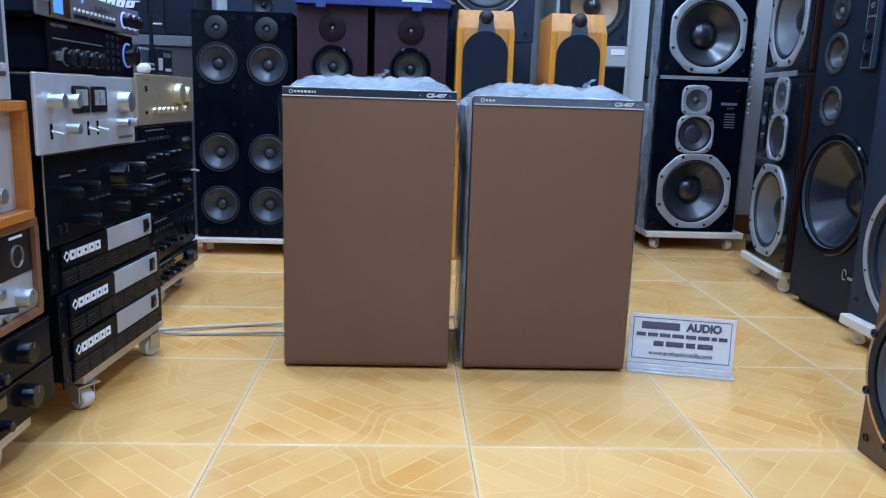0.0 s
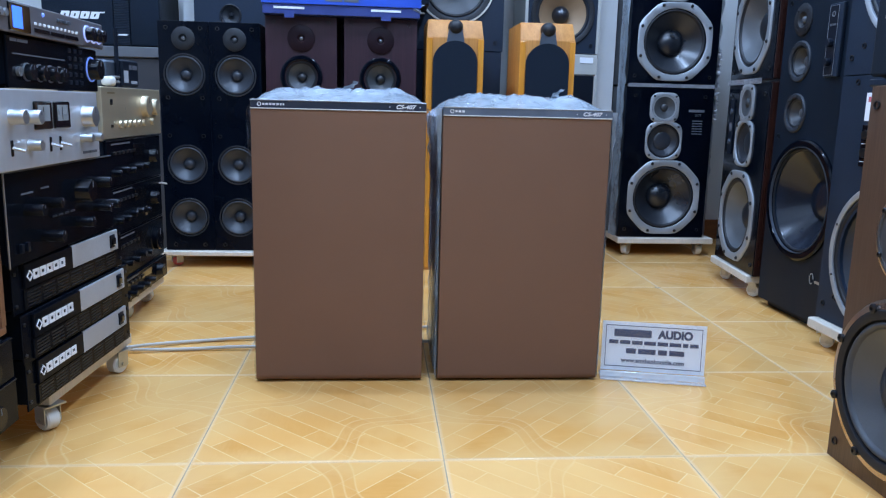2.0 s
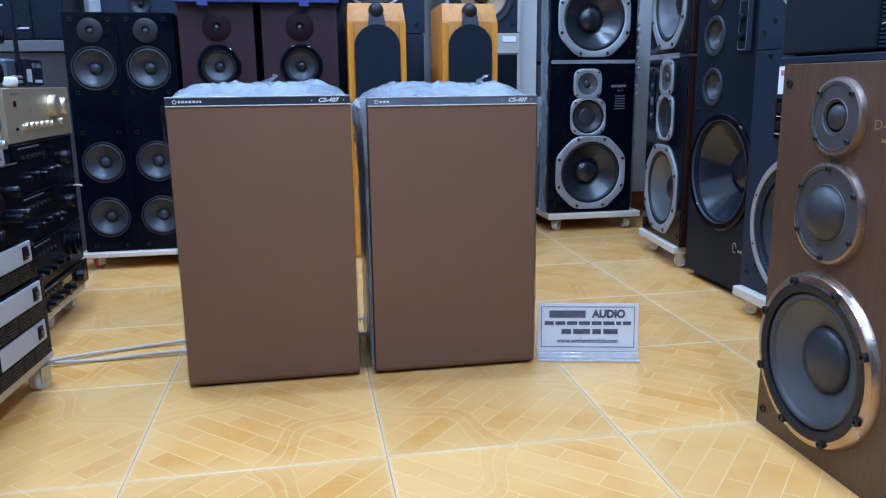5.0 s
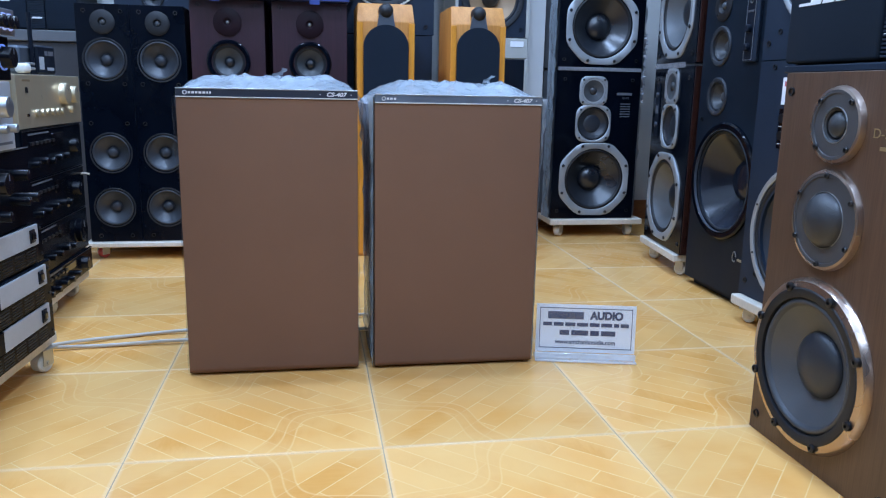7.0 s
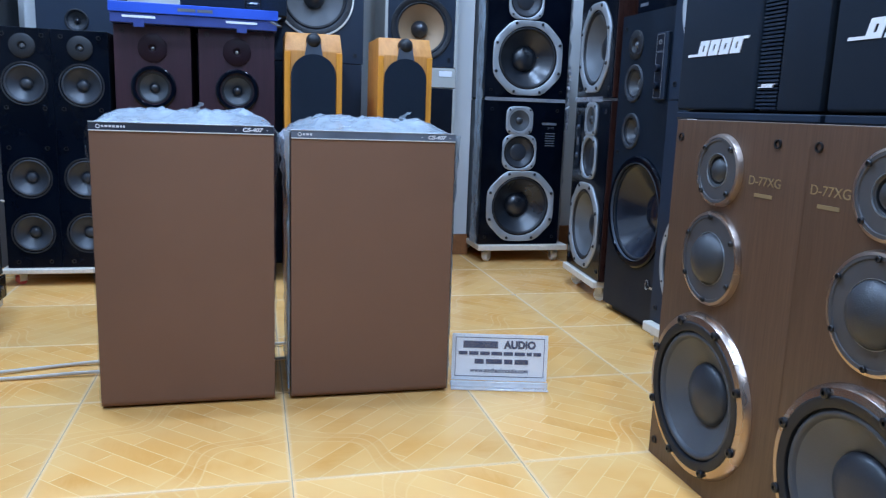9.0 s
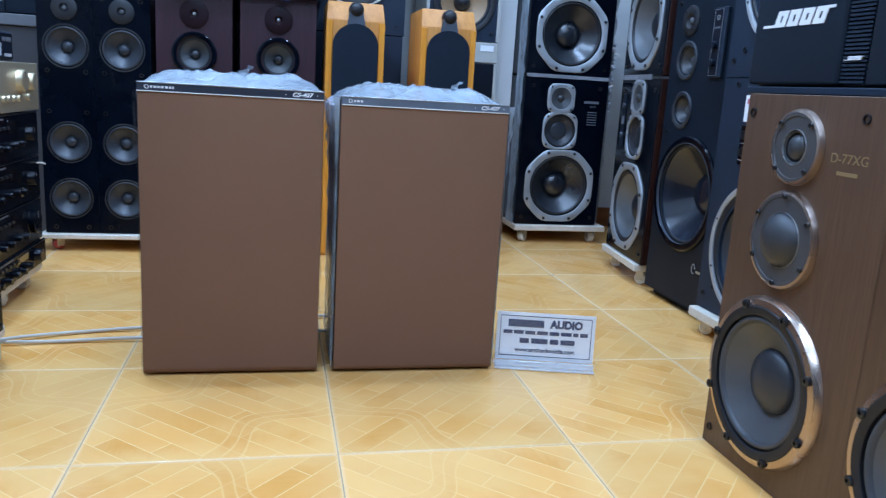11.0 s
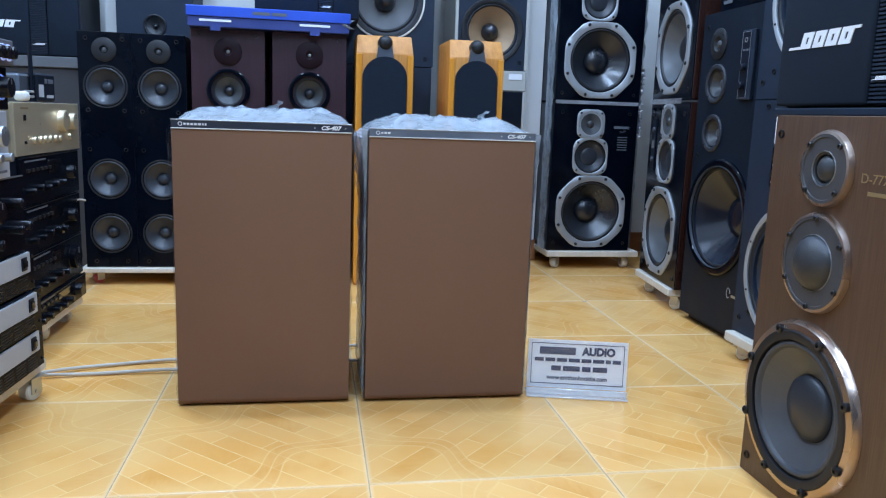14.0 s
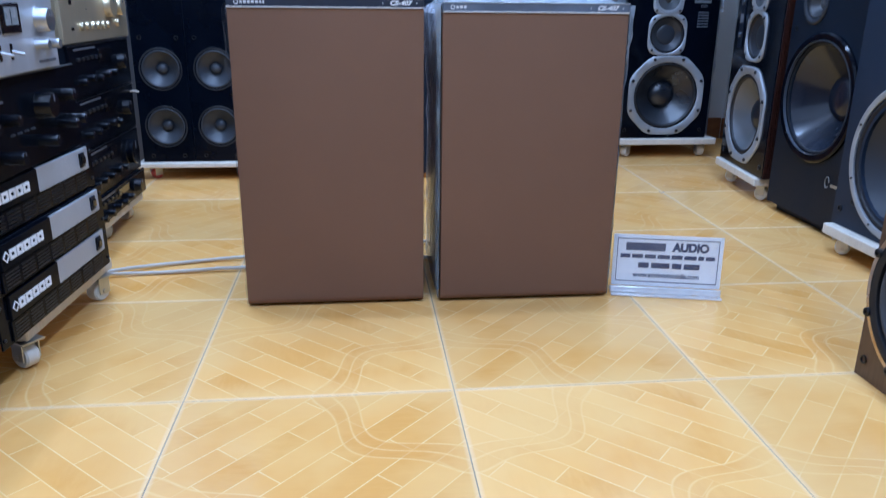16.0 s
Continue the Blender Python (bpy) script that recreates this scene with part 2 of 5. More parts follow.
M = {
    "tile": tile_print(),
    "grout": surf("tile_grout", (0.34, 0.27, 0.18), 0.9, var=0.35, big=9, bump=0.4),
    "wall": surf("painted_wall", (0.565, 0.57, 0.56), 0.75, var=0.06, big=2.5, bump=0.2),
    "ceiling": surf("painted_ceiling", (0.60, 0.61, 0.62), 0.8, var=0.05),
    "dark_wall": surf("reflection_damping_wall", (0.035, 0.038, 0.050), 0.8, var=0.1),
    "skirting": wood("brown_skirting_tile", (0.209, 0.080, 0.0322), (0.330, 0.140, 0.0552), 0.3, (6, 6, 14)),
    "gloss_black": surf("piano_black_lacquer", (0.0014, 0.0028, 0.0068), 0.13, var=0.3, bump=0.02, spec=0.20),
    "black": surf("satin_black_paint", (0.005, 0.0085, 0.0165), 0.40, var=0.3, bump=0.2, spec=0.2),
    "black_ash": wood("black_ash_veneer", (0.0045, 0.0075, 0.013), (0.0090, 0.0145, 0.023), 0.5, (40, 40, 2), bump=0.3),
    # Blue lift in the next two blacks is veiling haze put into the colour.
    "baffle_grey": surf("charcoal_baffle_paint", (0.0095, 0.0195, 0.037), 0.55, var=0.15, bump=0.3, spec=0.3),
    "mesh_black": cloth("black_grille_cloth", (0.0048, 0.0100, 0.019), (0.0125, 0.0250, 0.044), 700),
    "brown_cloth": cloth("brown_grille_cloth", (0.200, 0.107, 0.0660), (0.236, 0.129, 0.0825), 560),
    "walnut": wood("walnut_vinyl", (0.086, 0.0440, 0.0240), (0.120, 0.0645, 0.0370), 0.40, (26, 26, 0.8)),
    "rosewood": wood("dark_rosewood_veneer", (0.0190, 0.0056, 0.0045), (0.0420, 0.0135, 0.0085), 0.28, (24, 24, 0.8), 0.2),
    "burgundy": wood("burgundy_veneer", (0.0215, 0.0054, 0.0105), (0.0390, 0.0102, 0.0190), 0.42, (22, 22, 0.8)),
    "cherry": wood("amber_cherry_veneer", (0.510, 0.185, 0.0290), (0.660, 0.280, 0.0560), 0.50, (18, 18, 0.9)),
    "cherry_edge": wood("golden_cherry_edge", (0.682, 0.250, 0.0230), (0.814, 0.340, 0.0460), 0.28, (18, 18, 0.9), 0.3),
    "oak_case": wood("orange_oak_case", (0.430, 0.135, 0.0210), (0.560, 0.205, 0.0380), 0.35, (14, 1.2, 14)),
    "walnut_case": wood("pale_walnut_case", (0.165, 0.070, 0.032), (0.280, 0.128, 0.060), 0.4, (14, 1.2, 14)),
    "alu": surf("brushed_aluminium", (0.47, 0.49, 0.51), 0.44, 1.0, var=0.07, fine=60, bump=0.10, stretch=(1, 1, 14)),
    "alu_frame": surf("cast_aluminium_frame", (0.4, 0.42, 0.44), 0.48, 0.55, var=0.12, bump=0.25),
    "alu_dark": surf("dark_grey_metal", (0.11, 0.13, 0.16), 0.42, 0.7, var=0.15),
    "bronze": surf("champagne_metal_trim", (0.48, 0.375, 0.31), 0.27, 0.95, var=0.08, bump=0.05),
    "gunmetal": surf("gunmetal_plate", (0.066, 0.064, 0.067), 0.5, 0.15, var=0.10, bump=0.25),
    "silver_face": surf("silver_faceplate", (0.56, 0.575, 0.6), 0.42, 0.55, var=0.06, fine=70, bump=0.1, stretch=(10, 1, 1)),
    "gold_face": surf("champagne_gold_faceplate", (0.62, 0.52, 0.355), 0.34, 0.7, var=0.06, fine=70, bump=0.1, stretch=(10, 1, 1)),
    "cone_black": surf("black_paper_cone", (0.011, 0.0145, 0.021), 0.3, var=0.25, fine=240, bump=0.2, spec=0.8),
    "cone_grey": surf("grey_pulp_cone", (0.040, 0.043, 0.048), 0.42, var=0.2, fine=240, bump=0.3),
    "cone_silver": surf("silver_grey_cone", (0.085, 0.092, 0.10), 0.34, 0.3, var=0.2, fine=200, bump=0.25),
    "cone_tan": surf("tan_woven_cone", (0.3179, 0.2040, 0.1139), 0.5, var=0.2, fine=300, bump=0.4),
    "cone_blue": surf("glossy_poly_cone", (0.008, 0.012, 0.022), 0.22, var=0.3, fine=40, bump=0.08, coat=0.15),
    "cone_mica": surf("grey_mica_cone", (0.075, 0.080, 0.088), 0.36, var=0.15, fine=260, bump=0.25),
    "cone_pale": surf("pale_grey_cone", (0.125, 0.135, 0.145), 0.36, 0.2, var=0.15, fine=260, bump=0.25),
    "rubber": surf("black_rubber", (0.006, 0.007, 0.010), 0.55, var=0.2, bump=0.2),
    "rubber_grey": surf("grey_rubber_surround", (0.020, 0.024, 0.031), 0.5, var=0.2, bump=0.2),
    "dome": surf("grey_woven_dome", (0.034, 0.036, 0.04), 0.36, 0.1, var=0.15, fine=600, bump=0.6),
    "screw": surf("dark_steel_screw", (0.045, 0.045, 0.048), 0.35, 0.8),
    "mdf": wood("cream_melamine_board", (0.62, 0.55, 0.45), (0.72, 0.65, 0.55), 0.5, (9, 0.8, 9)),
    "white_plastic": surf("off_white_plastic", (0.70, 0.69, 0.64), 0.4, var=0.08),
    "red_plastic": surf("red_caster_tread", (0.45, 0.05, 0.045), 0.4),
    "steel": surf("zinc_steel", (0.52, 0.52, 0.50), 0.35, 0.9),
    "film": film("polythene_wrap", 0.58),
    # Paler, denser copy of film: light missing in the gaps is put into its tint.
    "lifted_film": film("lifted_bag_film", 0.74, (0.62, 0.64, 0.70)),
    "thin_film": film("thin_stretch_film", 0.17),
    "blue_card": surf("blue_printed_cardboard", (0.020, 0.085, 0.52), 0.35, var=0.15, bump=0.1),
    "blue_dark": surf("dark_blue_cardboard", (0.028, 0.050, 0.21), 0.4, var=0.15, bump=0.1),
    "white_ink": surf("white_print", (0.78, 0.80, 0.83), 0.5, var=0.04),
    "gold_ink": surf("gold_print", (0.36, 0.26, 0.13), 0.4, 0.5, var=0.08),
    "navy_ink": surf("navy_print", (0.018, 0.022, 0.075), 0.5, var=0.1),
    "grey_ink": surf("grey_print", (0.105, 0.112, 0.13), 0.5, var=0.05),
    "red_ink": surf("red_print", (0.55, 0.14, 0.16), 0.5),
    "paper": surf("white_paper", (0.82, 0.83, 0.86), 0.5, var=0.03),
    "cable": surf("white_cable_sheath", (0.50, 0.46, 0.40), 0.45, var=0.08),
    "shelf_grey": surf("grey_shelf_laminate", (0.044, 0.044, 0.050), 0.5, var=0.1),
    "shelf_edge": surf("pale_grey_shelf_edge", (0.11, 0.115, 0.125), 0.4, var=0.1),
    "grey_box": surf("warm_grey_case", (0.42, 0.42, 0.39), 0.45, var=0.06),
    "lcd": glow("blue_display", (0.05, 0.19, 1.0), 1.1),
    "led": glow("blue_led_ring", (0.20, 0.35, 1.0), 0.35),
    # Bluer copy of gloss_black: a cool reflection is put into the base colour.
    "tower_black": surf("black_lacquer_blue_reflection", (0.0016, 0.0034, 0.0078), 0.20, var=0.3, bump=0.03, spec=0.14),
    "surround_grey": surf("grey_foam_surround", (0.050, 0.055, 0.065), 0.5, var=0.15, bump=0.2),
    # Copy of strip, paler: its film cover's clouding and sheen are painted in.
    "strip_sheen": surf("film_sheen_strip", (0.15, 0.185, 0.24), 0.30, 0.3, var=0.2, big=14),
    "disc_maroon": surf("dark_maroon_disc", (0.0165, 0.007, 0.0105), 0.45, var=0.2, spec=0.15),
    "cone_pulp": surf("pale_pulp_cone", (0.115, 0.120, 0.125), 0.6, var=0.15, fine=240, bump=0.3, spec=0.3),
    "strip": surf("blue_grey_anodised_strip", (0.03, 0.04, 0.062), 0.40, 0.3, var=0.12),
    "rack_face": surf("dull_silver_rack_face", (0.17, 0.16, 0.17), 0.42, 0.5, var=0.10, fine=70, bump=0.1, stretch=(10, 1, 1)),
    "amp_black": surf("black_anodised_faceplate", (0.003, 0.0045, 0.008), 0.2, var=0.25, fine=90, bump=0.06, spec=0.06),
    "knob_black": surf("glossy_black_knob", (0.003, 0.0042, 0.0075), 0.22, var=0.2, bump=0.05, spec=0.24),
    "led_white": glow("white_led_ring", (0.40, 0.50, 1.0), 0.6),
    "panel_grey": surf("grey_anodised_panel", (0.46, 0.475, 0.5), 0.5, 0.3, var=0.12, bump=0.2),
    "cone_dim": surf("dark_grey_pulp_cone", (0.026, 0.031, 0.040), 0.38, var=0.2, fine=240, bump=0.3),
    # Matt black with the same bluish haze painted into its base colour.
    "baffle_hazed": surf("matt_black_baffle_hazed", (0.004, 0.0094, 0.018), 0.5, var=0.2, bump=0.3, spec=0.2),
    "tube": glow("fluorescent_tube", (0.86, 0.94, 1.0), 9.0),
    "vu": surf("pale_meter_dial", (0.26, 0.28, 0.29), 0.3, var=0.05),
    "glass_dark": surf("dark_display_glass", (0.006, 0.006, 0.007), 0.07, var=0.2, bump=0.0, coat=0.5),
}


def clear_plastic(name, low, high):
    m, nt, p = nodes_of(name)
    p.inputs["Base Color"].default_value = (0.86, 0.92, 0.97, 1)
    p.inputs["Roughness"].default_value = 0.06
    link(nt, ramp(nt, noise_tex(nt, coords(nt), 12.0, 3), 0.3, 0.7, low, high), p.inputs["Alpha"])
    return m


M["acrylic"] = clear_plastic("clear_acrylic", 0.28, 0.45)
M["acrylic_sheet"] = clear_plastic("thin_clear_acrylic", 0.03, 0.07)


# ---- mesh builders (fronts face -y, x runs to the right of a thing seen from its front) ----
def part(name, bm, mat, parent=None, label="", smooth=False, at=None):
    me = bpy.data.meshes.new(name)
    bm.normal_update()
    bm.to_mesh(me)
    bm.free()
    me.materials.append(M[mat])
    if smooth:
        me.shade_smooth()
        me.set_sharp_from_angle(angle=radians(38))
    ob = new(name, me)
    ob.parent = parent
    if at:
        ob.location = at
    if label:
        ob["label"] = label
    return ob


def shared(name, mesh, parent, at):
    ob = new(name, mesh)
    ob.parent, ob.location = parent, at
    return ob


def thing(name, label, category, x=0, y=0, z=0, rz=0, group="", rx=0, kind=""):
    ob = tagged(new(name), label, category, group, kind)
    ob.empty_display_size = 0.05
    ob.matrix_world = pose(x, y, z, rx, 0, rz)
    return ob


def box(x0, x1, y0, y1, z0, z1, bevel=0.0, seg=1, bm=None):
    b = bm or bmesh.new()
    r = bmesh.ops.create_cube(b, size=1.0, matrix=Matrix.LocRotScale(((x0 + x1) / 2, (y0 + y1) / 2, (z0 + z1) / 2), None, (x1 - x0, y1 - y0, z1 - z0)))
    if bevel:
        edges = list({e for v in r["verts"] for e in v.link_edges})
        bmesh.ops.bevel(b, geom=edges, offset=bevel, segments=seg, profile=0.5, affect="EDGES")
    return b


def lathe(profile, n=36, cx=0.0, cz=0.0, cy=0.0, bm=None, shape=None):
    """Turns (radius, y) pairs round an axis along y. shape(angle) stretches the radius of pairs whose third member is 1."""
    b = bm or bmesh.new()
    rings = []
    for pr in profile:
        r, y = pr[0], pr[1]
        if r <= 1e-6:
            rings.append([b.verts.new((cx, cy + y, cz))])
            continue
        ring = []
        for i in range(n):
            a = 2 * math.pi * i / n
            k = shape(a) if shape and len(pr) > 2 else 1.0
            ring.append(b.verts.new((cx + r * k * math.cos(a), cy + y, cz + r * k * math.sin(a))))
        rings.append(ring)
    for p, q in zip(rings, rings[1:]):
        for i in range(n):
            j = (i + 1) % n
            if len(p) == 1 and len(q) == 1:
                continue
            if len(p) == 1:
                b.faces.new((p[0], q[j], q[i]))
            elif len(q) == 1:
                b.faces.new((p[i], p[j], q[0]))
            else:
                b.faces.new((p[i], p[j], q[j], q[i]))
    bmesh.ops.recalc_face_normals(b, faces=b.faces)
    return b


def tube(points, r, n=8):
    """A round rod or cable along points."""
    b = bmesh.new()
    pts = [Vector(p) for p in points]
    rings = []
    for i, p in enumerate(pts):
        d = (pts[min(i + 1, len(pts) - 1)] - pts[max(i - 1, 0)]).normalized()
        side = d.cross(Vector((0, 0, 1)) if abs(d.z) < 0.9 else Vector((1, 0, 0))).normalized()
        up = side.cross(d)
        rings.append([b.verts.new(p + r * (math.cos(2 * math.pi * k / n) * side + math.sin(2 * math.pi * k / n) * up)) for k in range(n)])
    for p, q in zip(rings, rings[1:]):
        for k in range(n):
            b.faces.new((p[k], p[(k + 1) % n], q[(k + 1) % n], q[k]))
    b.faces.new(rings[0]), b.faces.new(rings[-1][::-1])
    bmesh.ops.recalc_face_normals(b, faces=b.faces)
    return b


def outline(pts, y0, y1, bm=None):
    """A flat shape in the xz plane, given by its corners, from y0 (front) to y1."""
    b = bm or bmesh.new()
    f = [b.verts.new((x, y0, z)) for x, z in pts]
    k = [b.verts.new((x, y1, z)) for x, z in pts]
    b.faces.new(f), b.faces.new(k[::-1])
    for i in range(len(pts)):
        j = (i + 1) % len(pts)
        b.faces.new((f[i], k[i], k[j], f[j]))
    bmesh.ops.recalc_face_normals(b, faces=b.faces)
    return b


def board_with_holes(x0, x1, z0, z1, holes, thick=0.018, round_edge=0.0):
    """A front board with round holes (x, z, radius); its face lies at y = 0."""
    b = bmesh.new()
    loops = [[(x0, z0), (x1, z0), (x1, z1), (x0, z1)]]
    for hx, hz, r in holes:
        loops.append([(hx + r * math.cos(2 * math.pi * i / 32), hz + r * math.sin(2 * math.pi * i / 32)) for i in range(32)])
    edges = []
    for lp in loops:
        vs = [b.verts.new((x, 0, z)) for x, z in lp]
        edges += [b.edges.new((vs[i], vs[(i + 1) % len(vs)])) for i in range(len(vs))]
    bmesh.ops.triangle_fill(b, use_beauty=True, use_dissolve=False, edges=edges, normal=(0, -1, 0))
    rim = [e for e in b.edges if e.is_boundary]
    ext = bmesh.ops.extrude_edge_only(b, edges=rim)
    for v in (g for g in ext["geom"] if isinstance(g, bmesh.types.BMVert)):
        v.co.y += thick
    bmesh.ops.recalc_face_normals(b, faces=b.faces)
    return b


def shell(x0, x1, y0, y1, z0, z1, bevel=0.003):
    """A cabinet carcase, open to the front."""
    b = box(x0, x1, y0, y1, z0, z1, bevel)
    b.faces.ensure_lookup_table()
    front = [f for f in b.faces if f.normal.y < -0.9 and f.calc_area() > 0.5 * (x1 - x0) * (z1 - z0)]
    bmesh.ops.delete(b, geom=front, context="FACES")
    return b


def screw_mesh(name, r):
    me = bpy.data.meshes.new(name)
    b = lathe([(r, 0.0), (r, -r * 0.45), (r * 0.8, -r * 0.7), (r * 0.45, -r * 0.7), (r * 0.4, -r * 0.3), (0, -r * 0.3)], 12)
    b.to_mesh(me)
    b.free()
    me.materials.append(M["screw"])
    me.shade_smooth()
    me.set_sharp_from_angle(angle=radians(35))
    return me


SCREW_S, SCREW_M, SCREW_L = screw_mesh("screw_small", 0.0035), screw_mesh("screw_medium", 0.0050), screw_mesh("screw_large", 0.0068)


def octagon(a, side=0.978, cut=1.035, p=20):
    """Radius factor of a square plate with cut corners, slightly rounded where the cuts begin."""
    c, q = abs(math.cos(a)), abs(math.sin(a))
    return 1 / ((max(c, q) / side) ** p + ((c + q) / (math.sqrt(2) * side * cut)) ** p) ** (1 / p)


def rounded(a):
    """Radius factor of a square plate with rounded corners."""
    return octagon(a, 0.97, 1.19, 14)


def driver(root, name, x, z, R, frame="alu_frame", cone="cone_black", cap="cone_black", roll="rubber", shape=None, screws=8, inner=0.80,
           roll_w=0.13, depth=0.34, cap_r=0.30, cap_out=0.10, lip=0.006, screw=None, screw_at=0.90, turn=0.5, label="", y=0.0):
    """A loudspeaker unit: frame on the board, with its rolled surround, cone, dust cap and screws as pieces."""
    ri = R * inner
    fr = part(name, lathe([(R, 0.001, 1), (R, -lip * 0.6, 1), (R - lip * 0.5, -lip, 1), (ri + 0.003, -lip), (ri, -lip * 0.7), (ri, 0.012)], 48, x, z, y, shape=shape), frame, root, label, True)
    rs = ri - R * roll_w
    h = R * roll_w * 0.42
    prof = [(ri, 0.004)] + [(ri - (ri - rs) * k / 6, 0.004 - h * math.sin(math.pi * k / 6)) for k in range(1, 6)] + [(rs, 0.005)]
    part("surround", lathe(prof, 40, x, z, y), roll, fr, "", True)
    rc = R * cap_r
    dp = R * depth
    steps = [(rs - (rs - rc) * k / 5, 0.005 + dp * (k / 5) ** 0.9) for k in range(6)]
    part("cone", lathe(steps, 40, x, z, y), cone, fr, "", True)
    dome = [(rc * math.cos(math.pi / 2 * k / 6), 0.005 + dp - 0.001 - (dp * 0.25 + R * cap_out) * math.sin(math.pi / 2 * k / 6)) for k in range(7)]
    dome[-1] = (0, dome[-1][1])
    part("dust_cap", lathe(dome, 28, x, z, y), cap, fr, "", True)
    for i in range(screws):
        a = 2 * math.pi * (i + turn) / screws
        k = shape(a) if shape else 1.0
        rr = R * screw_at * (k if shape else 1)
        shared("screw", screw or SCREW_M, fr, (x + rr * math.cos(a), y - lip + 0.0005, z + rr * math.sin(a)))
    return fr


def tweeter(root, name, x, z, R, plate="gunmetal", dome="dome", shape=None, screws=4, ring=None, dome_r=0.32, horn=0.55, screw=None, label="", screw_at=0.8, face=None):
    """A dome unit on a round or cut-cornered plate."""
    pl = part(name, lathe([(R, 0.001, 1), (R, -0.004, 1), (R - 0.003, -0.006, 1), (R * horn, -0.006), (R * (dome_r + 0.06), 0.002), (R * dome_r, 0.003)], 40, x, z, shape=shape), plate, root, label, True)
    rd = R * dome_r
    d = [(rd * math.cos(math.pi / 2 * k / 6), 0.003 - rd * 0.65 * math.sin(math.pi / 2 * k / 6)) for k in range(7)]
    d[-1] = (0, d[-1][1])
    part("dome", lathe(d, 24, x, z), dome, pl, "", True)
    if face:
        part("inner_plate", lathe([(R * horn, -0.0062), (R * (horn - 0.05), -0.0045), (R * (dome_r + 0.07), -0.0015), (R * dome_r, 0.001)], 36, x, z), face, pl, "", True)
    if ring:
        part("trim_ring", lathe([(R * (horn + 0.03), -0.005), (R * (horn + 0.02), -0.009), (R * horn - 0.001, -0.009), (R * horn - 0.002, -0.004)], 36, x, z), ring, pl, "", True)
    for i in range(screws):
        a = 2 * math.pi * (i + 0.5) / screws
        k = shape(a) if shape else 1.0
        shared("screw", screw or SCREW_S, pl, (x + R * screw_at * k * math.cos(a), -0.0055, z + R * screw_at * k * math.sin(a)))
    return pl


def cabinet(root, w, h, d, holes, body, front, bevel=0.003, inset=0.0):
    part("cabinet", shell(-w / 2, w / 2, 0.0005, d, 0, h, bevel), body, root)
    return part("baffle", board_with_holes(-w / 2 + 0.001 + inset, w / 2 - 0.001 - inset, 0.001 + inset, h - 0.001 - inset, holes), front, root)


def sockets(root, spots, y=0.0):
    """Grille pegs: small dark cups in the board."""
    for x, z in spots:
        part("grille_socket", lathe([(0.0078, 0.0), (0.0078, -0.003), (0.0055, -0.003), (0.0045, 0.004), (0, 0.004)], 14, x, z, y), "screw", root, "", True)


def text(root, name, body, x, z, size, mat, y=-0.001, align="CENTER", wide=1.0, slant=0.0, thick=0.0006, bold=0.0):
    cu = bpy.data.curves.new(name, "FONT")
    cu.body, cu.size, cu.align_x, cu.align_y, cu.extrude, cu.shear, cu.offset = body, size, align, "CENTER", thick / 2, slant, bold
    tmp = bpy.data.objects.new(name, cu)
    scene.collection.objects.link(tmp)
    me = bpy.data.meshes.new_from_object(tmp.evaluated_get(bpy.context.evaluated_depsgraph_get()))
    bpy.data.objects.remove(tmp)
    me.transform(Matrix.Translation((x, y, z)) @ Matrix.Rotation(radians(90), 4, "X") @ Matrix.Diagonal((wide, 1, 1, 1)))
    me.materials.clear()
    me.materials.append(M[mat])
    ob = new(name, me)
    ob.parent = root
    return ob


def bars(root, name, x0, x1, z, h, mat, y=-0.0012, words=4, seed=1, label=""):
    """A row of plain bars in place of writing, each a part."""
    rng = random.Random(seed)
    cuts = [rng.uniform(0.6, 1.4) for _ in range(words)]
    gap = h * 0.5
    room = (x1 - x0) - gap * (words - 1)
    x = x0
    for c in cuts:
        w = room * c / sum(cuts)
        part(name, box(x, x + w, y - 0.0004, y + 0.0008, z - h / 2, z + h / 2), mat, root, label)
        x += w + gap


def slanted_logo(root, x0, x1, z, h, mat="white_ink", y=-0.002, letters=4):
    """A maker's mark as plain leaning blocks with a line at either end."""
    lean = h * 0.34
    w = (x1 - x0) * 0.17
    start = x0 + (x1 - x0) * 0.17
    t = h * 0.17
    emblem = part("emblem", outline([(x0, z - h / 2), (start, z - h / 2), (start + lean * 0.2, z - h / 2 + t), (x0 + lean * 0.2, z - h / 2 + t)], y - 0.001, y + 0.002), mat, root, "white maker's emblem")
    for i in range(letters):
        a = start + i * w * 1.08
        blk = bmesh.new()
        for u0, u1, v0, v1 in ((0.0, 0.40, 0.0, 1.0), (0.60, 1.0, 0.0, 1.0), (0.40, 0.60, 0.0, 0.30), (0.40, 0.60, 0.70, 1.0)):
            corner = [(a + w * 0.92 * u + lean * v, z - h / 2 + h * v) for u, v in ((u0, v0), (u1, v0), (u1, v1), (u0, v1))]
            outline(corner, y - 0.001, y + 0.002, blk)
        part("emblem_block", blk, mat, emblem)
    e = start + letters * w * 1.08 + lean * 0.7
    part("emblem_line", outline([(e - w * 0.1, z + h / 2 - t), (x1, z + h / 2 - t), (x1 + lean * 0.2, z + h / 2), (e - w * 0.1, z + h / 2)], y - 0.001, y + 0.002), mat, emblem)
    return emblem


# ---- room ----
def slab(name, label, category, x0, x1, y0, y1, z0, z1, mat):
    ob = part(name, box(x0, x1, y0, y1, z0, z1), mat)
    return tagged(ob, label, category, kind="structure")


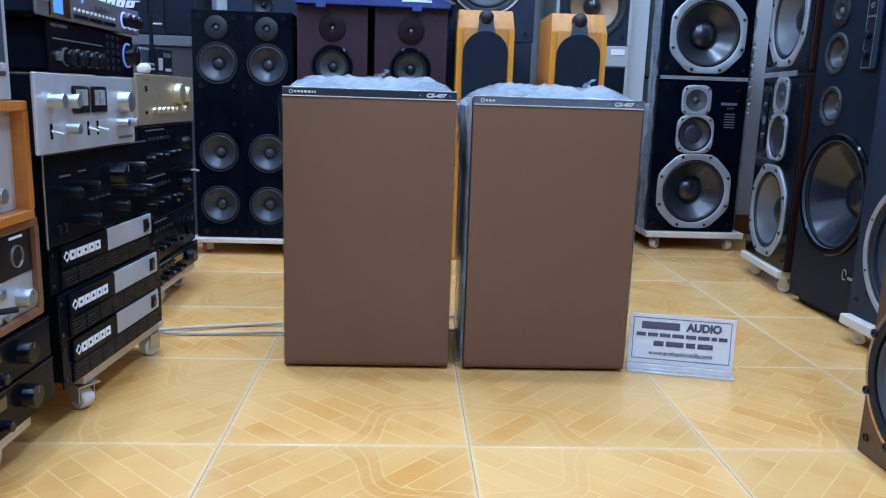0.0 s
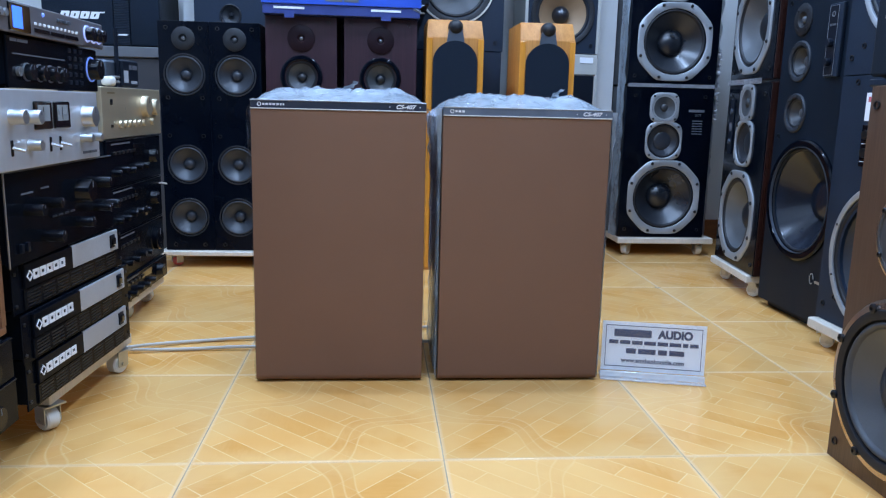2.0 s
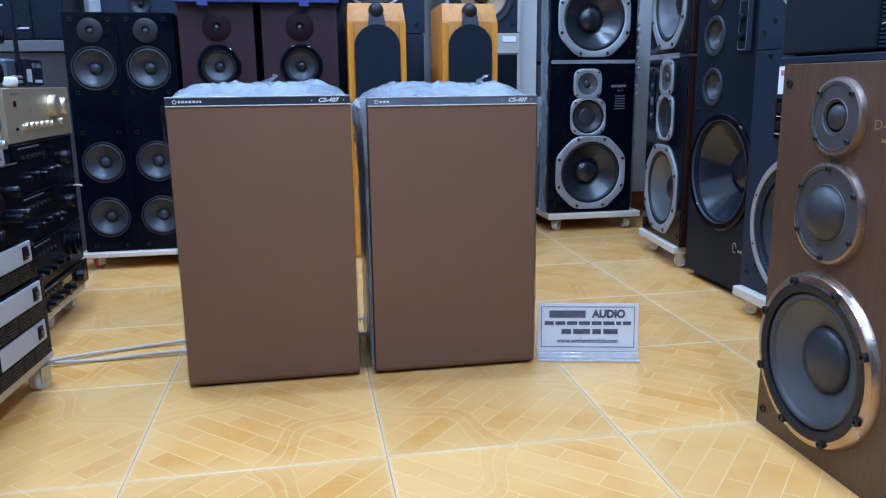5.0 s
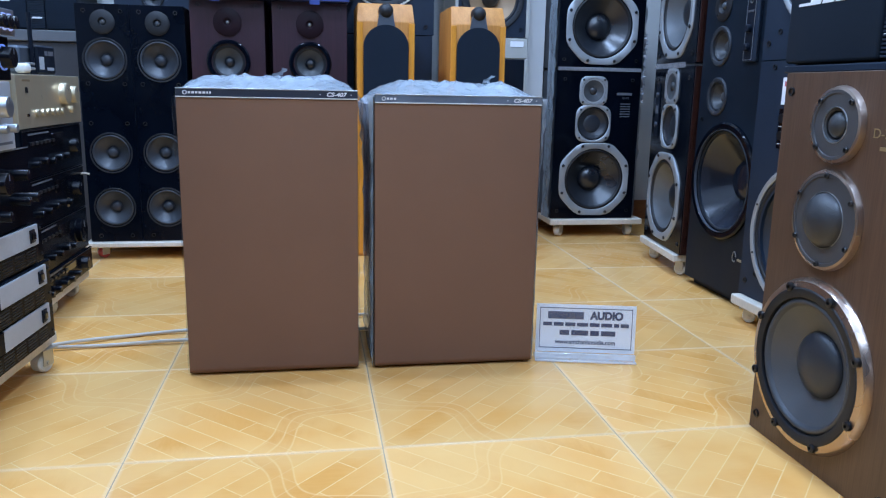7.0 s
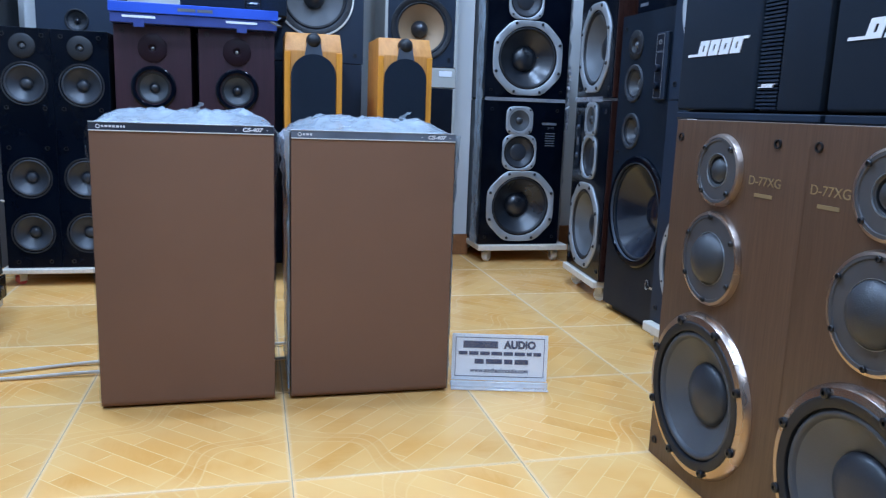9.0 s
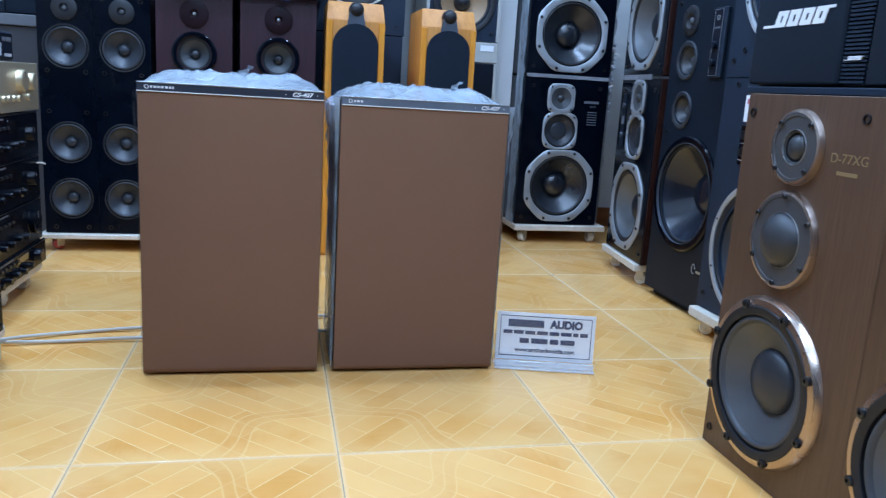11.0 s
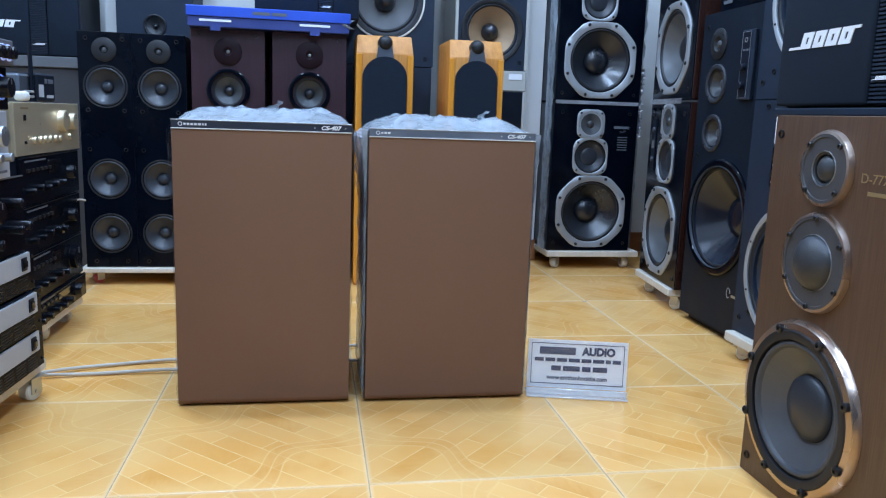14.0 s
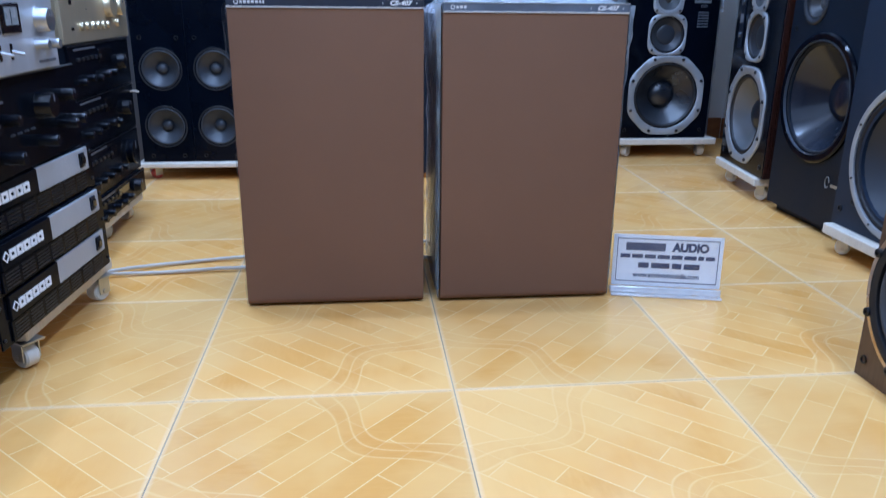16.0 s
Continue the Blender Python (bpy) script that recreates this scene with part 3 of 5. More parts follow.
RX0, RX1, RY0, RY1 = -1.75, 1.72, -2.6, 3.76
slab("wall_north", "pale grey painted wall behind the loudspeakers", "wall", RX0 - 0.12, RX1 + 0.12, RY1, RY1 + 0.12, 0, CEIL, "wall")
# South wall is out of view, coloured dark so that black fronts reflect little.
slab("wall_south", "unseen wall behind the camera, dark to keep reflections low", "wall", RX0 - 0.12, RX1 + 0.12, RY0 - 0.12, RY0, 0, CEIL, "dark_wall")
slab("wall_west", "pale grey painted wall behind the amplifiers", "wall", RX0 - 0.12, RX0, RY0, RY1, 0, CEIL, "wall")
slab("wall_east", "pale grey painted wall behind the loudspeakers", "wall", RX1, RX1 + 0.12, RY0, RY1, 0, CEIL, "wall")
slab("ceiling", "plain white painted ceiling", "ceiling", RX0 - 0.12, RX1 + 0.12, RY0 - 0.12, RY1 + 0.12, CEIL, CEIL + 0.1, "ceiling")
slab("pillar", "pale grey painted pillar against the wall", "pillar", 0.93, 1.03, 3.50, RY1 - 0.002, 0, CEIL - 0.002, "wall")
slab("baseboard_north", "brown tiled skirting", "baseboard", 1.034, RX1 - 0.016, RY1 - 0.014, RY1 - 0.002, 0.001, 0.10, "skirting")
slab("baseboard_east", "brown tiled skirting", "baseboard", RX1 - 0.014, RX1 - 0.002, 0.2, RY1 - 0.018, 0.001, 0.10, "skirting")
slab("baseboard_pillar", "brown tiled skirting", "baseboard", 0.925, 1.036, 3.486, 3.498, 0.001, 0.10, "skirting")

for lx, ly, rz, watts in TUBES:
    fit = thing("tube_light", "white fluorescent batten assumed on the unseen ceiling", "ceiling light", lx, ly, CEIL, rz, "ceiling lights")
    part("housing", box(-0.035, 0.035, -0.62, 0.62, -0.04, -0.001, 0.006), "white_plastic", fit)
    b = lathe([(0.0, -0.59), (0.013, -0.59), (0.013, 0.59), (0.0, 0.59)], 14)
    bmesh.ops.translate(b, verts=b.verts, vec=(0, 0, -0.056))
    part("tube", b, "tube", fit, "glowing white tube", True)


# ---- things: the two wrapped loudspeakers in the middle ----
def wrap_mesh(w, h, d, seed, sides=0):
    """A loose bag over the cabinet: sides close to it, a puffed and creased top."""
    rng = random.Random(seed)
    b = bmesh.new()
    nx, ny, nz = 34, 22, 30
    ph = [rng.uniform(0, 6) for _ in range(6)]

    def puff(u, v):
        e = min(1, 5.5 * min(u, 1 - u)) ** 0.6 * min(1, 5 * min(v, 1 - v) + 0.15)
        n = noise.noise(Vector((u * 7 + ph[0], v * 5, ph[1]))) * 0.5 + noise.noise(Vector((u * 21 + ph[2], v * 15, ph[3]))) * 0.28 + noise.noise(Vector((u * 50, v * 40, ph[4]))) * 0.22
        return e * (0.031 + 0.024 * n)

    top = [[b.verts.new((-w / 2 + w * i / nx, d * j / ny, h + puff(i / nx, j / ny))) for i in range(nx + 1)] for j in range(ny + 1)]
    for j in range(ny if not sides else 0):
        for i in range(nx):
            b.faces.new((top[j][i], top[j][i + 1], top[j + 1][i + 1], top[j + 1][i]))
    for side, i in [(-1, 0), (1, nx)] if sides else ():
        if side != sides:
            continue
        prev = [top[j][i] for j in range(ny + 1)]
        for k in range(1, nz + 1):
            row = []
            for j in range(ny + 1):
                q = noise.noise(Vector((j * 0.55 + ph[5], k * 0.35, side * 3))) * 0.5 + noise.noise(Vector((j * 0.2, k * 1.1, side * 7 + ph[0]))) * 0.5
                loose = 0.017 * max(0.0, 1 - k / 10) * (0.65 + 0.6 * q)
                row.append(b.verts.new((side * (w / 2 + 0.002 + 0.006 * max(-0.2, q) + max(0.0, loose)), d * j / ny, h * (1 - k / nz) + 0.004)))
            for j in range(ny):
                b.faces.new((prev[j], prev[j + 1], row[j + 1], row[j]) if side < 0 else (prev[j + 1], prev[j], row[j], row[j + 1]))
            prev = row
    bmesh.ops.delete(b, geom=[v for v in b.verts if not v.link_faces], context="VERTS")
    bmesh.ops.recalc_face_normals(b, faces=b.faces)
    return b


def twist(x, y, z, seed, size=0.03):
    """A torn, twisted tail of film that stands up from a bag."""
    rng = random.Random(seed)
    b = bmesh.new()
    prev = None
    for k in range(9):
        t = k / 8
        cx, cz = x + size * 0.5 * math.sin(t * 4 + seed), z + size * t * 1.1
        wv = size * (0.55 - 0.35 * t) * (0.7 + 0.6 * rng.random())
        row = [b.verts.new((cx + wv * (m - 1), y + wv * 0.5 * math.sin(m * 2 + k), cz + 0.004 * rng.random())) for m in range(3)]
        if prev:
            for m in range(2):
                b.faces.new((prev[m], prev[m + 1], row[m + 1], row[m]))
        prev = row
    return b


def film_fold(x, h, seed):
    """The doubled edge of a bag hanging down beside the front, loose at the top and close to the cabinet lower down."""
    b = bmesh.new()
    prev = None
    for k in range(41):
        z = h - 0.004 - (h - 0.03) * k / 40
        n = noise.noise(Vector((k * 0.31, seed, 0.0)))
        loose = 0.010 * max(0.0, 1 - k / 9) + 0.0016 * n
        side = 1 if x > 0 else -1
        row = [b.verts.new((x + side * dx * (1 + 0.4 * n), y, z)) for dx, y in ((0.0, -0.004), (0.004 + loose, 0.004), (0.001 + loose * 0.5, 0.018 + 0.004 * n), (0.005, 0.034))]
        if prev:
            for m in range(3):
                b.faces.new((prev[m], prev[m + 1], row[m + 1], row[m]))
        prev = row
    return b


def wrapped_speaker(x, y, w, h, label, seed, smeared):
    d = 0.30
    s = thing("bookshelf_loudspeaker", label, "loudspeaker", x, y, 0, 0, "pair of wrapped loudspeakers")
    part("cabinet", box(-w / 2 + 0.004, w / 2 - 0.004, 0.026, d, 0.004, h - 0.004, 0.003), "walnut", s)
    part("back_frame", box(-w / 2 + 0.001, w / 2 - 0.001, 0.014, 0.025, 0.006, h - 0.002, 0.002), "alu_dark", s)
    # cloth panel, rolled over at the bottom
    b = box(-w / 2, w / 2, -0.008, 0.013, 0.004, h - 0.0205)
    b.edges.ensure_lookup_table()
    low = [e for e in b.edges if all(v.co.z < 0.01 and v.co.y < 0 for v in e.verts)]
    bmesh.ops.bevel(b, geom=low, offset=0.016, segments=5, profile=0.5, affect="EDGES")
    rim = [e for e in b.edges if all(v.co.y < -0.007 for v in e.verts) and abs(e.verts[0].co.x - e.verts[1].co.x) < 1e-4]
    bmesh.ops.bevel(b, geom=rim, offset=0.003, segments=2, profile=0.5, affect="EDGES")
    part("grille", b, "brown_cloth", s, "brown woven grille cloth", True)
    strip = part("header_strip", box(-w / 2, w / 2, -0.009, 0.013, h - 0.0195, h, 0.0015), "strip_sheen" if smeared else "strip", s, "dark anodised strip with silver edges")
    part("silver_line", box(-w / 2, w / 2, -0.0105, -0.004, h - 0.0195, h - 0.0172, 0.0004), "white_plastic", strip)
    part("silver_line", box(-w / 2, w / 2, -0.0100, -0.004, h - 0.0020, h + 0.0005, 0.0004), "alu", strip)
    bars(strip, "maker_mark", -w / 2 + 0.026, -w / 2 + (0.072 if not smeared else 0.046), h - 0.0095, 0.0046, "white_ink", -0.0095, 7 if not smeared else 3, 3)
    part("badge", lathe([(0.0045, 0), (0.0045, -0.001), (0.003, -0.001), (0.003, 0)], 16, -w / 2 + 0.019, h - 0.0095, -0.0092), "white_ink", strip)
    text(strip, "model_number", "CS-407", w / 2 - 0.046, h - 0.0098, 0.0118, "white_ink", -0.0098, slant=0.25, wide=1.18, bold=0.0005)
    for sx in (-0.080, -0.014):
        part("dot", box(w / 2 + sx - 0.001, w / 2 + sx + 0.001, -0.0100, -0.008, h - 0.0108, h - 0.0088), "white_ink", strip)
    bag = part("plastic_wrap", wrap_mesh(w + 0.004, h - 0.006, d + 0.012, seed), "film", s, "milky crumpled polythene bag", True)
    bag.location.y = 0.002
    for side in (-1, 1):
        part("bag_side", wrap_mesh(w + 0.004, h - 0.006, d + 0.012, seed, side), "lifted_film" if smeared else "thin_film", bag, "clear polythene side", True)
    part("film_tail", twist(0.02 if seed == 4 else 0.09, 0.08, h + 0.016, seed, 0.025), "film", bag, "", True)
    for sx in (-1, 1) if smeared else ():
        part("front_lip", film_fold(sx * (w / 2 + 0.003), h, seed + sx), "film", bag, "folded polythene edge", True)
    return s


wrapped_speaker(-0.1085, 1.745, 0.377, 0.636, "brown cloth-fronted loudspeaker in a polythene bag, standing on the tiles", 4, False)
wrapped_speaker(0.305, 1.743, 0.376, 0.630, "brown cloth-fronted loudspeaker in a polythene bag, beside the shop sign", 9, True)

# shop sign in its acrylic holder
sg = thing("sign_holder", "clear acrylic sign holder with a white shop card", "sign", 0.631, 1.742, 0.001, -13, rx=-4)
part("card", box(-0.130, 0.130, 0.000, 0.0012, 0.016, 0.128), "paper", sg, "white card with a navy border")
part("front_sheet", box(-0.1315, 0.1315, -0.0038, -0.0018, 0.012, 0.130, 0.0006), "acrylic_sheet", sg)
part("foot", box(-0.1315, 0.1315, -0.030, 0.040, -0.001, 0.003, 0.001), "acrylic", sg)
part("front_lip", box(-0.1315, 0.1315, -0.0125, -0.0045, 0.003, 0.016, 0.0015), "acrylic", sg)
fr = bmesh.new()
for a in ((-0.121, 0.121, 0.1185, 0.1200), (-0.121, 0.121, 0.0250, 0.0265), (-0.121, -0.1195, 0.0265, 0.1185), (0.1195, 0.121, 0.0265, 0.1185)):
    box(a[0], a[1], -0.0008, 0.0004, a[2], a[3], bm=fr)
sg.scale = (0.925, 1.0, 1.06)
card = sg.children[0]
part("border", fr, "navy_ink", card)
bars(card, "shop_name", -0.100, -0.006, 0.1025, 0.0170, "navy_ink", -0.0006, 1, 2)
text(card, "lettering", "AUDIO", 0.054, 0.1025, 0.0245, "navy_ink", -0.0007, wide=1.08, bold=0.0014)
bars(card, "small_print", -0.112, 0.112, 0.0815, 0.0085, "navy_ink", -0.0006, 8, 5)
bars(card, "second_line", -0.068, 0.078, 0.0620, 0.0115, "navy_ink", -0.0006, 4, 8)
text(card, "web_line", "www.amthanhnoidia.com", 0.0, 0.0400, 0.0150, "navy_ink", -0.0007, wide=1.03, bold=0.0003)


# ---- things: wheeled platforms ----
def platform(x, y, rz, w, d, label, z0=0.055, z1=0.082, spots=None, tread="white_plastic"):
    """A board on casters; its front edge lies at y = 0."""
    t = thing("wheeled_platform", label, "platform", x, y, 0, rz, "wheeled platforms")
    part("board", box(-w / 2, w / 2, 0, d, z0, z1, 0.003), "mdf", t)
    r = z0 * 0.40
    turn = random.Random(int(abs(x * 1000)))
    for cx, cy in spots or ((-w / 2 + 0.05, 0.045), (w / 2 - 0.05, 0.045), (-w / 2 + 0.05, d - 0.05), (w / 2 - 0.05, d - 0.05)):
        f = box(-0.022, 0.022, -0.022, 0.022, z0 - 0.004, z0 - 0.001)
        for sx in (-1, 1):
            box(sx * 0.0165 - 0.0012, sx * 0.0165 + 0.0012, -0.010, 0.018, r * 0.75, z0 - 0.0035, 0, bm=f)
        axle = lathe([(0.0, -0.021), (0.0045, -0.021), (0.0045, 0.021), (0.0, 0.021)], 10)
        swivel = Matrix.Translation((cx, cy, 0)) @ Matrix.Rotation(radians(turn.uniform(-70, 70)), 4, "Z")
        quarter = Matrix.Translation((0, 0.006, r + 0.0005)) @ Matrix.Rotation(radians(90), 4, "Z")
        bmesh.ops.transform(f, matrix=swivel, verts=f.verts)
        fork = part("caster", f, "steel", t)
        wb = lathe([(0, -0.012), (r * 0.45, -0.012), (r * 0.86, -0.0135), (r, -0.010), (r, 0.010), (r * 0.86, 0.0135), (r * 0.45, 0.012), (0, 0.012)], 24)
        bmesh.ops.transform(wb, matrix=swivel @ quarter, verts=wb.verts)
        bmesh.ops.transform(axle, matrix=swivel @ quarter, verts=axle.verts)
        part("wheel", wb, tread, fork, "", True)
        part("axle", axle, "steel", fork, "", True)
    return t


# ---- things: black three-way loudspeakers, two stacks of two ----
def three_way(x, y, z, rz, label, body, flip=1, model=True, paper="cone_black"):
    w, h, d = 0.388, 0.655, 0.37
    s = thing("three_way_loudspeaker", label, "loudspeaker", x, y, z, rz, "black three-way loudspeakers")
    lift = 0.0 if model else 0.020
    wo, mi, tw = (0.0 if model else -0.012, 0.178 + lift * 0.3, 0.166), (-0.018 * flip, 0.424 + lift, 0.084), (-0.024 * flip, 0.566 + lift, 0.066)
    cabinet(s, w, h, d, [(a, b, r * 0.78) for a, b, r in (wo, mi)] + [(tw[0], tw[1], tw[2] * 0.4)], body, "gloss_black", 0.004)
    driver(s, "woofer", *wo, cone=paper, cap="cone_black", shape=octagon, inner=0.825, roll_w=0.10, depth=0.33, cap_r=0.335, screws=8, screw=SCREW_L, screw_at=0.925, label="black cone in a cut-cornered silver frame")
    driver(s, "midrange", *mi, cone="cone_dim", cap="cone_dim", shape=rounded, inner=0.87, depth=0.14, cap_r=0.46, cap_out=0.04, screws=4, screw=SCREW_M, screw_at=0.90, label="grey cone in a silver frame")
    tweeter(s, "tweeter", *tw, plate="alu_frame", shape=rounded, horn=0.84, dome_r=0.26, face="cone_silver", screw=SCREW_M, screw_at=0.90, label="silver-framed dome")
    sockets(s, [(-0.155, 0.615), (0.155, 0.615), (-0.165, 0.035), (0.165, 0.035)])
    if model:
        bars(s, "maker_mark", 0.085, 0.155, 0.555, 0.011, "grey_ink", -0.0006, 1)
        text(s, "model_number", "D-77", 0.128, 0.536, 0.014, "grey_ink", -0.0006)
        for k in range(6):
            bars(s, "small_print", 0.105, 0.150, 0.512 - 0.011 * k, 0.004, "grey_ink", -0.0006, 3, k)
    else:
        pl = part("level_plate", box(-0.155, -0.118, -0.004, 0, 0.40, 0.60, 0.0015), "black", s)
        part("level_knob", lathe([(0.010, 0), (0.010, -0.004), (0.009, -0.005), (0, -0.005)], 18, -0.1365, 0.555, -0.004), "alu_dark", pl, "", True)
        part("level_knob", lathe([(0.010, 0), (0.010, -0.004), (0.009, -0.005), (0, -0.005)], 18, -0.1365, 0.445, -0.004), "alu_dark", pl, "", True)
        part("scale", box(-0.150, -0.123, -0.0048, -0.004, 0.485, 0.515), "grey_ink", pl)
    return s


OX, OY = 1.226, 3.30
platform(OX + 0.02, OY - 0.02, 0, 0.435, 0.42, "cream board on casters under a stack of black loudspeakers", 0.056, 0.082)
three_way(OX, OY, 0.083, 0, "glossy black three-way loudspeaker with silver-framed units, on a wheeled board", "black")
up = three_way(OX, OY, 0.746, 0, "glossy black three-way loudspeaker stacked on its twin, wrapped in film", "black")
platform(1.262, 2.708, -96, 0.375, 0.42, "cream board on casters carrying rosewood-sided loudspeakers", 0.056, 0.082)
three_way(1.275, 2.697, 0.083, -96, "rosewood-sided three-way loudspeaker with a black front, on a wheeled board", "rosewood", 0.0, False, "cone_pale")
three_way(1.275, 2.697, 0.746, -96, "rosewood-sided three-way loudspeaker stacked on its twin", "rosewood", 0.0, False, "cone_pale")


def crumpled(name, label, x0, x1, z0, z1, y, seed, mat="thin_film", rz=0, at=(0, 0, 0), amp=0.010):
    """A loose sheet of creased film."""
    b = bmesh.new()
    nx, nz = 10, 40
    g = [[b.verts.new((x0 + (x1 - x0) * i / nx + 0.006 * noise.noise(Vector((i * 0.3, j * 0.4, seed))), y + amp * noise.noise(Vector((i * 0.7, j * 0.6, seed + 5.0))), z0 + (z1 - z0) * j / nz)) for i in range(nx + 1)] for j in range(nz + 1)]
    for j in range(nz):
        for i in range(nx):
            b.faces.new((g[j][i], g[j][i + 1], g[j + 1][i + 1], g[j + 1][i]))
    ob = part(name, b, mat, None, "", True)
    ob.matrix_world = pose(*at, 0, 0, rz)
    return tagged(ob, label, "plastic film")


crumpled("film_sheet", "clear stretch film hanging beside the black loudspeakers", 0.0, 0.10, 0.085, 1.38, 0, 1, mat="film", rz=90, at=(OX - 0.204, OY + 0.004, 0))
crumpled("film_sheet", "clear stretch film hanging beside the black loudspeakers", 0.0, 0.10, 0.60, 0.90, 0, 7, mat="lifted_film", rz=70, at=(OX + 0.206, OY + 0.004, 0), amp=0.025)
crumpled("film_sheet", "clear stretch film hanging beside the black loudspeakers", 0.0, 0.16, 0.09, 1.38, 0, 3, mat="lifted_film", rz=82, at=(OX + 0.210, OY + 0.02, 0))
crumpled("film_sheet", "strip of film caught between two stacked loudspeakers", -0.19, 0.19, 0.7345, 0.7495, -0.003, 4, mat="lifted_film", at=(OX, OY, 0), amp=0.003)
crumpled("film_sheet", "strip of film caught between two stacked loudspeakers", -0.20, 0.12, 0.733, 0.752, -0.004, 6, mat="lifted_film", rz=-96, at=(1.275, 2.697, 0), amp=0.004)


# ---- things: tall dark loudspeaker with a large woofer ----
s = thing("floor_loudspeaker", "tall matt black loudspeaker with a large glossy woofer", "loudspeaker", 1.26, 2.265, 0.025, -90)
s.scale = (0.962, 0.962, 0.962)
w, h = 0.412, 1.03
part("plinth", box(-0.19, 0.19, 0.03, 0.34, -0.0255, 0.0, 0.002), "black", s)
cabinet(s, w, h, 0.36, [(0.0, 0.364, 0.16), (-0.088, 0.636, 0.048), (-0.092, 0.798, 0.052), (-0.092, 0.926, 0.02)], "black_ash", "baffle_hazed", 0.006)
big = driver(s, "woofer", -0.005, 0.364, 0.192, "gloss_black", "cone_blue", "cone_blue", inner=0.88, roll_w=0.07, depth=0.40, cap_r=0.34, cap_out=0.02, screws=0, lip=0.012, label="large glossy dark cone in a black ring")
part("trim_ring", lathe([(0.1690, -0.006), (0.1685, -0.0125), (0.1665, -0.0125), (0.1660, -0.004)], 56, -0.005, 0.364), "alu_dark", big, "thin grey ring", True)
driver(s, "midrange", -0.088, 0.636, 0.062, "rubber_grey", "cone_grey", "cone_mica", inner=0.76, depth=0.4, cap_r=0.3, screws=4, screw=SCREW_S)
driver(s, "midrange", -0.092, 0.798, 0.064, "rubber_grey", "cone_grey", "cone_mica", inner=0.76, depth=0.4, cap_r=0.3, screws=4, screw=SCREW_S)
tweeter(s, "tweeter", -0.095, 0.926, 0.050, "rubber", "cone_mica", horn=0.5, dome_r=0.25)
pl = part("control_plate", box(0.062, 0.132, -0.012, 0, 0.742, 0.952, 0.002), "baffle_grey", s, "grey control plate with two knobs")
part("inset", box(0.068, 0.112, -0.0135, -0.011, 0.748, 0.946, 0.0005), "black", pl)
fr = bmesh.new()
for a in ((0.0675, 0.1125, 0.7475, 0.7485), (0.0675, 0.1125, 0.9455, 0.9465), (0.0675, 0.0685, 0.7485, 0.9455), (0.1115, 0.1125, 0.7485, 0.9455)):
    box(a[0], a[1], -0.0142, -0.013, a[2], a[3], bm=fr)
part("border", fr, "alu_frame", pl)
for kz in (0.84, 0.785):
    part("level_knob", lathe([(0.012, 0), (0.012, -0.012), (0.010, -0.014), (0, -0.014)], 20, 0.09, kz, -0.0135), "black", pl, "", True)
part("emblem", lathe([(0.008, 0), (0.008, -0.002), (0.0055, -0.002), (0.0055, 0)], 20, 0.09, 0.922, -0.0135), "alu", pl)
bars(pl, "small_print", 0.074, 0.106, 0.892, 0.006, "grey_ink", -0.0138, 2, 3)
sockets(s, [(-0.175, 0.985), (0.175, 0.985), (-0.175, 0.56), (0.165, 0.56), (0.165, 0.16)])
part("emblem", tube([(0.110 + 0.010 * math.cos(a) * (1 - 0.15 * a / 6), -0.003, 0.135 + 0.016 * math.sin(a)) for a in [k * 0.45 for k in range(13)]], 0.0018, 6), "alu", s, "silver looped emblem")
bars(s, "small_print", 0.125, 0.165, 0.128, 0.008, "alu", -0.001, 1)

tb = thing("tape_deck", "black audio component lying on the tall loudspeaker", "audio component", 1.290, 2.245, 1.0165, -90)
part("case", box(-0.165, 0.165, 0, 0.30, 0.006, 0.115, 0.003), "black", tb)
part("faceplate", box(-0.168, 0.168, -0.006, -0.0005, 0.004, 0.117, 0.002), "gloss_black", tb)
bars(tb, "maker_mark", -0.15, -0.10, 0.030, 0.010, "grey_ink", -0.0068, 1)
for fx in (-0.13, 0.13):
    part("foot", box(fx - 0.012, fx + 0.012, 0.03, 0.055, 0, 0.0055), "rubber", tb)

# ---- things: charcoal loudspeaker on a white cart ----
platform(1.185, 1.822, -90, 0.43, 0.42, "white board on casters under a charcoal loudspeaker", 0.046, 0.074, ((-0.17, 0.03), (0.17, 0.03), (-0.17, 0.37), (0.17, 0.37)))


def charcoal(x, y, z, rz, label, drivers):
    s = thing("studio_loudspeaker", label, "loudspeaker", x, y, z, rz, "charcoal loudspeakers")
    cabinet(s, 0.43, 0.66, 0.36, [(a, b, r * 0.78) for a, b, r in drivers], "baffle_grey", "baffle_grey", 0.004)
    for a, b, r in drivers:
        driver(s, "woofer", a, b, r, "alu_frame", "cone_dim", "cone_black", inner=0.91, roll_w=0.10, depth=0.35, cap_r=0.3, screws=8, screw=SCREW_S, screw_at=0.94, label="dark cone in a silver ring")
    sockets(s, [(-0.145, 0.643), (-0.185, 0.045), (-0.138, 0.073)])
    return s


